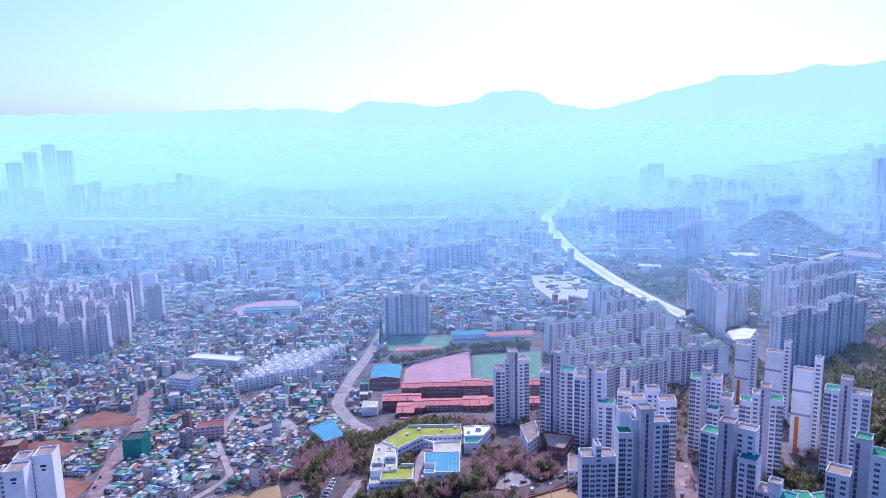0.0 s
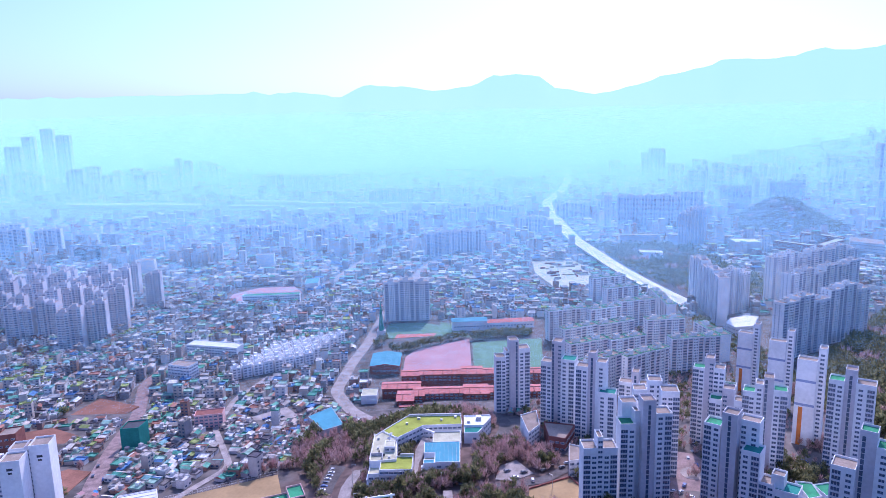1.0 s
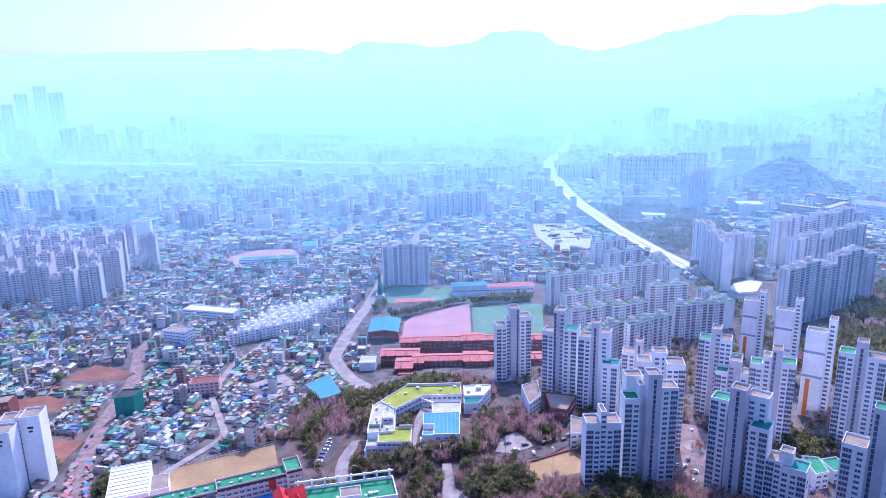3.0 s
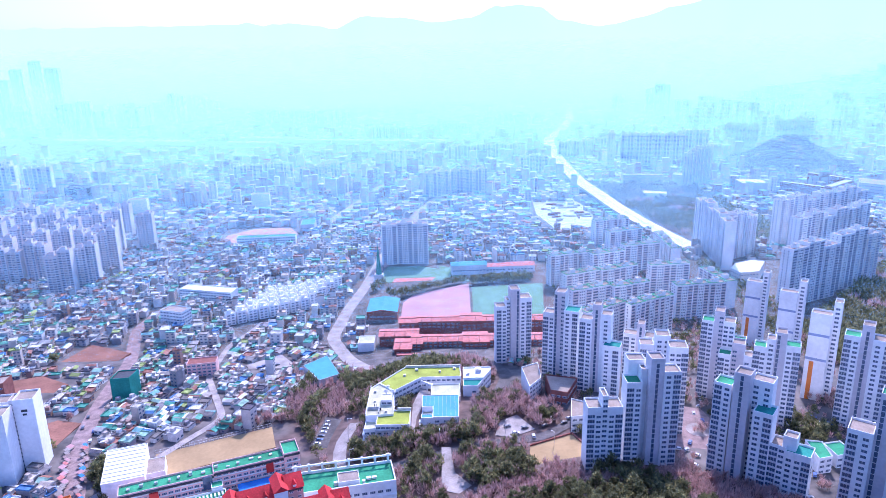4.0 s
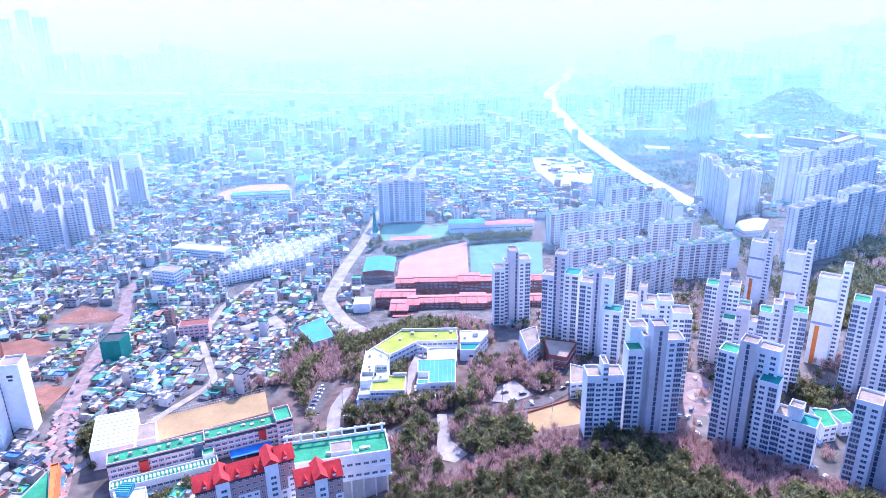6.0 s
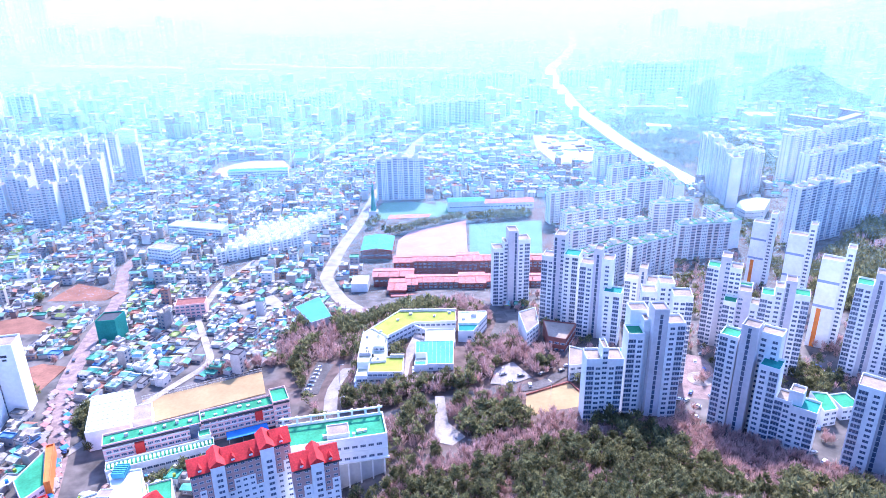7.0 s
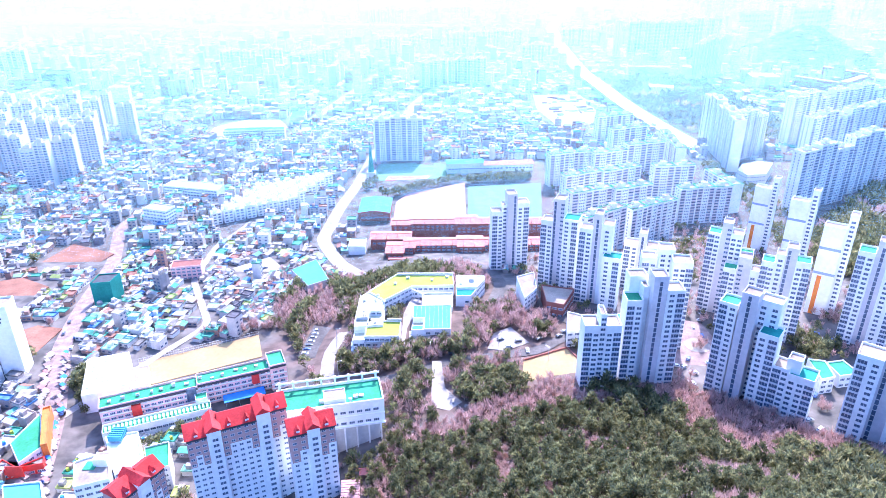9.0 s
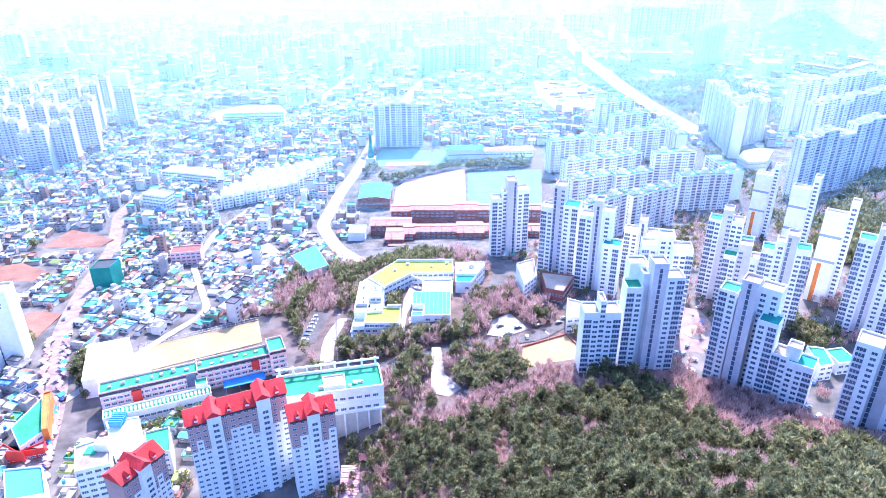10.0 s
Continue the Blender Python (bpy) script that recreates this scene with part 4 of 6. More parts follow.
# buildings west of the villas
for r in range(5):
    for i in range(8):
        x = -214 + i * 9.4 + r * 6.0
        y = 652 + i * 5.4 + r * 17.0
        t = thing("villa", x, y, land(x, y), 30, "four storey pale villa with flat roof and window bands", "villa", "stepped rows of pale villas")
        s = Shape()
        s.tray(rect(0, 9.2, 0, 9), -4, 12 + (i % 2) * 1.2, 0.8, 0.25, 0, 1)
        b = part("wall", s, [M_WALL, M_WALL_GREY], t)
        s = Shape()
        s.tray(rect(2.8, 6.2, 4.2, 8.2), 11, 14.6 + (i % 2) * 1.2, 0.3, 0.2, 0, 0)
        part("stair_head", s, [M_WALL], t)
        for f in range(4):
            window_row(b, 0.3, 8.9, 0, 0.9 + f * 2.8, 2, "w")
        keep_clear([(x - 2, y - 4), (x + 12, y), (x + 8, y + 12), (x - 6, y + 10)])

# ---- streets ----
STREETS = [
    ("street", [(-170, 230), (-190, 310), (-202, 345), (-214, 372), (-232, 410), (-250, 480), (-268, 561), (-300, 645), (-296, 690), (-280, 740), (-240, 830)], 11, M_STREET),
    ("street", [(-62, 372), (-66, 400), (-58, 420)], 8, M_CONCRETE),
    ("street", [(-200, 345), (-150, 440), (-188, 520), (-196, 600), (-180, 660)], 5, M_CONCRETE),
    ("street", [(-60, 520), (-82, 556), (-105, 615), (-100, 690), (-90, 760), (-80, 880), (-60, 1000)], 12, M_CONCRETE),
    ("street", [(-64, 372), (-40, 358), (-19, 357), (4, 364), (37, 374), (55, 374), (72, 391), (88, 400)], 7, M_ASPHALT),
    ("street", [(34, 430), (44, 470), (36, 520), (20, 536), (-60, 520)], 9, M_ASPHALT),
    ("street", [(44, 470), (70, 420), (88, 400), (120, 396)], 9, M_ASPHALT),
    ("street", [(-60, 1000), (-40, 1150), (0, 1290)], 14, M_CONCRETE),
    ("street", [(-190, 1040), (-150, 1240), (-120, 1400)], 14, M_CONCRETE),
    ("street", [(296, 640), (292, 760), (300, 900), (310, 1010)], 14, M_ASPHALT),
    ("street", [(296, 640), (270, 560), (262, 480), (250, 430), (262, 400), (300, 380)], 10, M_ASPHALT),
]
for nm, pts, w, mt in STREETS:
    drape(nm, pts, 0.4, mt, "worn pale city street between the houses", "street", width=w)
    for a, b in zip(pts, pts[1:]):
        d = (Vector(b) - Vector(a)).normalized()
        n = Vector((-d.y, d.x)) * (w / 2)
        keep_clear([tuple(Vector(a) + n), tuple(Vector(a) - n), tuple(Vector(b) - n), tuple(Vector(b) + n)], 2.0)

# ---- elevated highway ----
HWY = [Vector(p) for p in ((330, 900), (300, 1040), (284, 1133), (268, 1350), (272, 1564), (282, 1800), (300, 1960), (387, 2227), (480, 2600), (600, 3300), (620, 4000))]
hw = simple("highway", 0, 0, 0, "pale elevated highway on piers curving into the haze", "highway", z=0)
path = []
for a, b in zip(HWY, HWY[1:]):
    c = max(2, int((b - a).length / 25))
    path += [a.lerp(b, i / c) for i in range(c)]
path.append(HWY[-1])
for i in range(4):
    path = [path[0]] + [(path[j - 1] + path[j] * 2 + path[j + 1]) / 4 for j in range(1, len(path) - 1)] + [path[-1]]
deck, rails, seam = Shape(), (Shape(), Shape()), Shape()
for i in range(len(path) - 1):
    ends = []
    for j in (i, i + 1):
        d = (path[min(j + 1, len(path) - 1)] - path[max(j - 1, 0)]).normalized()
        n = Vector((-d.y, d.x))
        z = land(path[j].x, path[j].y) + 1 + 9 * smooth(0, 12, j)
        ends.append((path[j], n, z))
    (p, n, z), (q, m, y) = ends
    W = 14
    def cut(o, hgt, c, k, zz):
        return (c.x + k.x * o, c.y + k.y * o, zz + hgt)
    deck.face([cut(-W, 0, p, n, z), cut(-W, 0, q, m, y), cut(W, 0, q, m, y), cut(W, 0, p, n, z)][::-1], 0)
    for o in (-W, W):
        deck.face([cut(o, -1.8, p, n, z), cut(o, -1.8, q, m, y), cut(o, 0, q, m, y), cut(o, 0, p, n, z)], 0)
        rails[o > 0].face([cut(o, 0, p, n, z), cut(o, 0, q, m, y), cut(o, 1.2, q, m, y), cut(o, 1.2, p, n, z)], 0)
    for o in (-0.4,):
        seam.face([cut(o - 1, 0.9, p, n, z), cut(o - 1, 0.9, q, m, y), cut(o + 1, 0.9, q, m, y), cut(o + 1, 0.9, p, n, z)][::-1], 0)
    if i % 2 == 0:
        s = Shape()
        s.box(-1.6, 1.6, -1.6, 1.6, -16, -1.8, 0)
        part("pier", s, [M_CONCRETE], hw, m=pose(p.x, p.y, z))
    keep_clear([tuple(p + n * W), tuple(p - n * W), tuple(q - m * W), tuple(q + m * W)], 6)
part("deck", deck, [M_DECK], hw)
for rail in rails:
    part("guard_rail", rail, [M_METAL], hw)
part("median", seam, [M_WALL_GREY], hw)

# ---- shops and small blocks by the street ----


def small_block(name, pts, h, label, cat, wall, roof, floors=0, z=None, lip=0.8, group="", extra=None):
    """A flat-roofed block over an outline (counterclockwise, its first side facing the street)."""
    cx, cy = sum(p[0] for p in pts) / len(pts), sum(p[1] for p in pts) / len(pts)
    t = thing(name, cx, cy, land(cx, cy) if z is None else z, 0, label, cat, group)
    loc = [(x - cx, y - cy) for x, y in pts]
    s = Shape()
    s.tray(loc, -5, h, lip, 0.3, 0, 1)
    b = part("wall", s, [wall, roof], t)
    for i in range(len(loc)):
        a, c = Vector(loc[i]), Vector(loc[(i + 1) % len(loc)])
        d = c - a
        if d.length < 5 or Vector((d.y, -d.x)).y > -0.2 * d.length:
            continue
        for f in range(floors):
            line_windows(b, a, c, 1.0 + f * (h - 1) / floors, max(1, int(d.length / 3.4)), "w")
    keep_clear(pts, 1.5)
    return t, b


t, b = small_block("shop_building", [(-208, 318), (-196, 304), (-191, 315), (-205, 341)], 8, "low shop with turquoise roof beside the street", "shop", M_WALL, M_ROOF_GREEN, 2)
t, b = small_block("shop", [(-208, 300), (-186, 306), (-188, 311), (-197, 303.5), (-207, 309)], 6, "low red fronted shop", "shop", M_RED, M_ROOF, 1)
s = Shape()
s.box(-3, 5, -5.6, -5.2, 3.0, 9.0, 0)
part("sign_board", s, [M_RED], t, "tall red sign board")
small_block("orange_wall_building", [(-190.6, 314), (-188, 315), (-201, 344), (-204.4, 342)], 10, "narrow orange walled building beside the street", "shop", M_ORANGE, M_ORANGE, 0)
t, b = small_block("office_block", [(-151, 272), (-138, 277), (-146, 294), (-158, 287)], 24, "white seven storey office block with green roof patch", "office building", M_WALL, M_ROOF, 7)
s = Shape()
s.box(-4, 1, 0, 5, 23.35, 23.6, 0)
part("roof_coating", s, [M_ROOF_GREEN], b, "green roof coating")
s = Shape()
s.tray(rect(0, 6, 2, 7), 23.2, 27, 0.3, 0.2, 0, 1)
part("roof_house", s, [M_WALL, M_ROOF], b)
t, b = small_block("office_block", [(-142, 287), (-131, 291), (-142, 314), (-156, 310)], 18, "white office block with blue louvred screen", "office building", M_WALL, M_ROOF_WHITE, 5)
s = Shape()
for i in range(6):
    s.box(-10, -4, 6 + i * 1.3, 6.6 + i * 1.3, 18.1, 21.0, 0)
part("louvre", s, [M_ROOF_BLUE], b, "blue louvred roof screen")
t, b = small_block("office_block", [(-129, 290), (-120, 293), (-126, 309), (-136, 305)], 16, "pale block with green roof and yellow signs", "office building", M_WALL_GREY, M_ROOF_GREEN, 5)
t, b = small_block("office_block", [(-181, 268), (-166, 272), (-176, 288), (-192, 286)], 12, "white block with pale blue roof at the corner", "office building", M_WALL, M_ROOF_BLUE, 3)
t, b = small_block("office_block", [(-178, 246), (-160, 250), (-164, 268), (-180, 266)], 12, "white block beside the market street", "office building", M_WALL, M_ROOF_BLUE, 4)
t, b = small_block("scaffolded_building", [(-241, 474), (-228, 476), (-227, 490), (-241, 488)], 18, "building site wrapped in green netting", "building", M_ROOF_TEAL, M_DARK, 0)
t, b = small_block("inn", [(-204, 520), (-182, 524), (-184, 536), (-206, 532)], 12, "four storey building with dark red tiled roof", "building", M_WALL_PINK, M_BRICK, 4)
t, b = small_block("office_block", [(-276, 648), (-252, 640), (-248, 654), (-270, 662)], 20, "white six storey block among low houses", "office building", M_WALL, M_ROOF, 6)
t, b = small_block("office_block", [(-285, 722), (-225, 706), (-222, 722), (-280, 738)], 16, "white five storey block of flats", "office building", M_WALL, M_ROOF_WHITE, 5)
t, b = small_block("office_block", [(-330, 470), (-318, 474), (-320, 488), (-332, 484)], 16, "dark brick block beside the bare lot", "office building", M_BRICK, M_ROOF, 3)
t, b = small_block("storehouse", [(-95, 494), (-81, 504), (-96, 538), (-112, 520)], 8, "hall with pale blue grey roof at the road bend", "hall", M_WALL_GREY, M_ROOF_BLUE, 1, lip=0.2)
# blocks at the foot of the slender towers
t, b = small_block("office_block", [(53, 420), (62, 432), (63, 455), (51, 448)], 13, "white four storey block with roof garden", "office building", M_WALL, M_ROOF, 4)
t, b = small_block("brick_block", [(66, 418), (76, 414), (86, 434), (66, 440)], 10, "brown brick block with small green roof light", "office building", M_BRICK, M_ROOF, 2)
t, b = small_block("office_block", [(72, 380), (84, 382), (85, 397), (76, 402)], 11, "pale three storey corner house", "house", M_WALL_PALE, M_ROOF, 3)
t, b = small_block("hall", [(86, 382), (112, 388), (108, 404), (88, 402)], 8, "hall with blue sheet roof", "hall", M_WALL_GREY, M_BLUE, 1, lip=0.2)
t, b = small_block("house_block", [(190, 334), (198, 336), (200, 350), (192, 352)], 10, "white three storey house with green roof edge", "house", M_WALL, M_ROOF_GREEN, 3)
t, b = small_block("house_block", [(203, 340), (214, 342), (212, 354), (202, 352)], 8, "white low house with green roof", "house", M_WALL, M_ROOF_GREEN, 2)
# east side halls
t, b = small_block("curved_hall", [(330, 748), (352, 752), (376, 790), (364, 798), (340, 786), (326, 766)], 14, "curved pale hall with rounded end", "hall", M_WALL_GREY, M_ROOF_WHITE, 3)
t, b = small_block("hall", [(535, 1228), (580, 1224), (584, 1262), (540, 1268)], 24, "pale hall with flat white roof by the knoll", "hall", M_WALL_GREY, M_ROOF_WHITE, 0)
t, b = small_block("court_building", [(606, 1233), (661, 1165), (672, 1174), (617, 1243)], 24, "dark long public building with pale roof edge", "public building", M_BRICK, M_ROOF_CREAM, 4)
t, b = small_block("court_building", [(661, 1165), (731, 1222), (724, 1234), (655, 1178)], 26, "dark long public building with pale roof edge", "public building", M_BRICK, M_ROOF_CREAM, 4)
t, b = small_block("court_building", [(690, 1300), (731, 1232), (742, 1238), (702, 1318)], 27, "dark rear wing with pale roof edge", "public building", M_BRICK, M_ROOF_CREAM, 0)
t, b = small_block("court_building", [(560, 1160), (580, 1122), (600, 1134), (578, 1176)], 14, "low grey public block with pale roof", "public building", M_WALL_GREY, M_ROOF_CREAM, 3)
t, b = small_block("court_building", [(722, 1190), (758, 1150), (786, 1200), (750, 1240)], 28, "grey domed roof public block", "public building", M_WALL_GREY, M_ROOF, 5)
t, b = small_block("public_block", [(352, 1340), (428, 1330), (430, 1352), (354, 1362)], 22, "long pale public block", "public building", M_WALL, M_ROOF, 0)
t, b = small_block("public_block", [(440, 1318), (462, 1300), (474, 1322), (452, 1340)], 26, "pale public block beside the highway", "public building", M_WALL, M_ROOF, 0)
t, b = small_block("public_block", [(352, 1205), (390, 1190), (396, 1212), (358, 1226)], 14, "low white public block with pinkish roof", "public building", M_WALL, M_ROOF_WHITE, 0)
drape("school_yard", [(-318, 968), (-280, 958), (-236, 964), (-214, 1004), (-236, 1050), (-290, 1046), (-320, 1008)], 0.6, M_PINKSAND, "pale pinkish oval school yard among houses", "school yard")
keep_clear([(-322, 955), (-210, 955), (-210, 1055), (-322, 1055)])
t, b = small_block("school_block", [(-286, 938), (-206, 944), (-207, 956), (-287, 950)], 15, "long pale green school block before the yard", "school building", M_WALL_PALE, M_ROOF_GREEN, 4)
t, b = small_block("school_hall", [(-212, 1010), (-192, 1014), (-196, 1052), (-216, 1048)], 14, "hall with grey blue vaulted roof beside the yard", "hall", M_WALL_GREY, M_ROOF_BLUE, 2)
t, b = small_block("dark_hall", [(-700, 1270), (-655, 1275), (-660, 1310), (-705, 1305)], 28, "dark blue grey block among low houses", "building", M_DARK, M_DARK, 0)
for i, (x, y) in enumerate(((-530, 1150), (-330, 1180), (-560, 1010))):
    small_block("office_block", [(x, y), (x + 30, y + 6), (x + 27, y + 22), (x - 3, y + 16)], 28, "pale block standing above low houses", "office building", M_WALL_PALE, M_ROOF, 0)

# rail depot: long white roofs
for x0, y0, x1, y1 in ((-1230, 2190, -760, 2080), (-1200, 2150, -900, 2080), (-960, 2120, -740, 2052), (-900, 1840, -790, 1812), (-650, 2150, -420, 2090), (-440, 2060, -200, 2003), (-180, 2000, 20, 1985), (-640, 2030, -480, 2000)):
    small_block("depot_shed", [(x0, y0), (x1, y1), (x1 + 4, y1 + 26), (x0 + 4, y0 + 26)], 10, "very long depot shed with white roof", "depot", M_WALL_GREY, M_ROOF_WHITE, 0, lip=0.2, group="long depot sheds")
for i in range(4):
    y = 1835 + i * 34
    pts = [(-1300, y), (-800, y + 10), (-100, y + 30), (240, y + 40)]
    drape("railway_track", pts, 0.5, M_ASPHALT, "railway track bed of the depot", "railway", width=12, step=40)

keep_clear([(-1400, 1850), (230, 1825), (230, 2010), (-1400, 2230)], 0)

# far towers of the plain's edge
FT = random.Random(21)
for x, y, w, h in ((-1812, 2900, 72, 178), (-1921, 3200, 58, 217), (-1911, 3340, 60, 252), (-1850, 3320, 22, 214), (-1758, 3200, 64, 221), (-1276, 2500, 46, 110), (-1313, 2440, 60, 104), (-1240, 2600, 30, 87), (-1165, 2600, 41, 95), (-1109, 2610, 50, 83), (-1043, 2700, 22, 124), (-1005, 2705, 27, 114), (-1500, 2500, 70, 80), (-1620, 2650, 80, 90), (712, 2800, 42, 76), (804, 2700, 27, 106), (856, 2710, 60, 123), (840, 2200, 38, 90), (899, 2210, 33, 94), (951, 2220, 33, 88), (1001, 2230, 31, 83), (1233, 1900, 34, 150), (1290, 2900, 110, 70), (1410, 2920, 110, 74), (1000, 1500, 50, 60), (1060, 1520, 50, 62), (1130, 1540, 50, 60)):
    slab("apartment_block", x, y, FT.uniform(-8, 8), w, 22, h, "tall pale apartment block far out in the haze", M_WALL_PALE, M_ROOF, max(1, round(w / 30)), "far tall blocks", fins=False, floor=4.0)

for i in range(46):
    x, y = (FT.uniform(-2050, -950), FT.uniform(2330, 3100)) if i < 24 else (FT.uniform(780, 1500), FT.uniform(1750, 2600))
    if abs(x) > 0.72 * y:
        continue
    slab("apartment_block", x, y, FT.uniform(-10, 14), FT.uniform(26, 60), 18, FT.uniform(45, 95), "pale apartment block far out in the haze", M_WALL_PALE, M_ROOF, 1, "far tall blocks", fins=False, floor=4.0)

# bare lots and yards
drape("bare_lot", [(-272, 404), (-246, 402), (-244, 436), (-262, 440), (-280, 425)], 0.6, M_SOIL, "bare red soil building lot", "bare lot")
drape("bare_lot", [(-345, 478), (-300, 470), (-290, 505), (-318, 520), (-350, 508)], 0.6, M_SOIL, "bare red brown soil lot", "bare lot")
drape("bare_lot", [(-330, 560), (-285, 545), (-276, 580), (-320, 600)], 0.6, M_SOIL, "cleared pale brown lot", "bare lot")
keep_clear([(-280, 400), (-244, 400), (-244, 440), (-280, 440)])
keep_clear([(-350, 470), (-290, 466), (-288, 520), (-350, 520)])
keep_clear([(-332, 545), (-276, 545), (-276, 600), (-332, 600)])
BS = random.Random(17)
t = simple("foundations", 198, 1090, 0, "low pale concrete foundations on a building site", "foundations")
for i in range(34):
    s = Shape()
    bx, by, bw = BS.uniform(-30, 34), BS.uniform(-70, 90), BS.uniform(5, 16)
    s.box(bx - bw / 2, bx + bw / 2, by - 0.8, by + 0.8, -2, BS.uniform(2, 5), 0)
    part("footing", s, [BS.choice((M_CONCRETE, M_BRICK, M_ROOF_CREAM))], t, m=pose(0, 0, 0, 0, 0, BS.choice((0, 90, 12))) if abs(by) < 34 else None)
drape("building_site", [(152, 1110), (168, 1000), (222, 1018), (250, 1100), (226, 1270), (160, 1230)], 0.8, M_ROOF_CREAM, "pale sandy building site", "building site")
keep_clear([(150, 1000), (232, 1000), (232, 1200), (150, 1200)])
drape("parking_lot", [(-84, 398), (-66, 396), (-66, 430), (-80, 434)], 0.5, M_ASPHALT, "sloping asphalt car park beside the wood", "parking")
keep_clear([(-84, 396), (-56, 370), (-56, 430), (-80, 436)], 0.5)
drape("market_lot", [(-150, 520), (-125, 545), (-140, 565), (-165, 545)], 0.6, M_CONCRETE, "pale concrete parking lot between houses", "parking")
keep_clear([(-150, 518), (-123, 545), (-140, 567), (-167, 545)])

# round drive among the towers
drape("court", [(126, 352), (150, 352), (160, 372), (156, 404), (140, 410), (124, 384)], 0.5, M_STREET, "pale paved court with round drive", "court")
keep_clear([(126, 352), (150, 352), (160, 372), (156, 404), (140, 410), (124, 384)], 0)
t = simple("round_planter", 146, 380, 0, "round planting bed with pale kerb", "planter")
for nm, r0, r1, h, mt in (("kerb", 6.4, 7.2, 0.9, M_CONCRETE), ("soil_bed", 0, 6.4, 0.6, M_SOIL)):
    s = Shape()
    s.prism([(r1 * math.cos(radians(15 * a)), r1 * math.sin(radians(15 * a))) for a in range(24)], -1, h + (0.1 if r0 == 0 else 0), 0)
    part(nm, s, [mt], t)

# walls of the sand yard
t = simple("yard_wall", 0, 0, 0, "low dark stone wall round the sand yard", "wall", z=15)
for a, c in (((46.5, 365.5), (72, 377.5)), ((72, 377.5), (76.5, 366.5))):
    s = Shape()
    d = (Vector(c) - Vector(a)).normalized()
    n2 = Vector((-d.y, d.x)) * 0.35
    s.prism([tuple(Vector(a) - n2), tuple(Vector(c) - n2), tuple(Vector(c) + n2), tuple(Vector(a) + n2)], -3, 1.9, 0)
    part("wall_run", s, [M_BRICK], t)

# steps and shelter by the hill
t = simple("garden_steps", -36, 264, 4, "broad pale wooden garden steps up the slope", "steps")
for i in range(14):
    s = Shape()
    s.box(-4, 4, i * 1.3, i * 1.3 + 1.25, -2 + i * 0.17, 0.5 + i * 0.17, 0)
    part("step", s, [M_PINKSAND], t)
t = simple("garden_shelter", -32, 287, 10, "small garden shelter with reddish pyramid roof", "shelter")
for px in (-1.6, 1.6):
    for py in (-1.6, 1.6):
        s = Shape()
        s.box(px - 0.12, px + 0.12, py - 0.12, py + 0.12, -1, 2.6, 0)
        part("post", s, [M_BARK], t)
s = Shape()
for a in range(4):
    p, q = (radians(90 * kk + 45) for kk in (a, a + 1))
    s.face([(3.2 * math.cos(p), 3.2 * math.sin(p), 2.5), (3.2 * math.cos(q), 3.2 * math.sin(q), 2.5), (0, 0, 4.4)], 0)
part("roof", s, [M_ROOF_SALMON], t)

# market stalls along the street
SR = random.Random(8)
for i in range(64):
    k = i / 63
    x = -184 - 46 * k + SR.uniform(-1, 1) + (5.4 if i % 2 else -4.8) + SR.choice((0, 0, 0, -1.5, 1.5))
    y = 290 + 115 * k
    t = simple("market_stall", x, y, 60 + SR.uniform(-8, 8), "market stall with pale sheet awning", "market stall", "market stalls along the street")
    s = Shape()
    w = SR.uniform(0.9, 2.0)
    s.face([(-w, -1.6, 2.4), (w, -1.6, 2.4), (w, 1.6, 3.1), (-w, 1.6, 3.1)], 0)
    s.face([(-w, 1.6, 3.1), (w, 1.6, 3.1), (w, 2.2, 2.6), (-w, 2.2, 2.6)], 0)
    part("awning", s, [SR.choice((M_STREET, M_PINKSAND, M_CONCRETE, M_CONCRETE, M_ROOF_SALMON, M_STREET, M_BLUE))], t)
    s = Shape()
    s.box(-w + 0.2, w - 0.2, -1.0, 1.0, -0.5, 1.0, 0)
    part("counter", s, [M_CONCRETE], t)

# ---- cars ----


def car_meshes():
    body, glass = Shape(), Shape()
    prof = [(-2.2, 0.35), (2.2, 0.35), (2.25, 0.8), (1.3, 0.95), (-2.2, 1.0)]
    def loft(shape, pr, hw, m=0):
        i, c = len(shape.v), len(pr)
        shape.v.extend([(x, -hw, z) for x, z in pr] + [(x, hw, z) for x, z in pr])
        for a in range(c):
            b2 = (a + 1) % c
            shape.f.append((i + a, i + b2, i + c + b2, i + c + a)[::-1])
            shape.m.append(m)
        shape.f.append(tuple(range(i, i + c)))
        shape.f.append(tuple(range(i + 2 * c - 1, i + c - 1, -1)))
        shape.m.extend([m, m])
    loft(body, prof, 0.9)
    loft(body, [(-1.5, 1.42), (0.3, 1.42), (0.25, 1.47), (-1.45, 1.47)], 0.72)
    loft(glass, [(-2.0, 0.98), (1.2, 0.94), (0.35, 1.42), (-1.55, 1.42)], 0.78)
    wheel = Shape()
    wheel.v = [(0.33 * math.cos(radians(45 * a)), yy, 0.33 + 0.33 * math.sin(radians(45 * a))) for yy in (-0.1, 0.1) for a in range(8)]
    wheel.f = [(a, (a + 1) % 8, 8 + (a + 1) % 8, 8 + a) for a in range(8)] + [tuple(range(7, -1, -1)), tuple(range(8, 16))]
    wheel.m = [0] * 10
    return body.mesh("car_body", [M_CAR]), glass.mesh("car_glass", [M_GLASS]), wheel.mesh("wheel", [M_DARK])


CAR_BODY, CAR_GLASS, CAR_WHEEL = car_meshes()


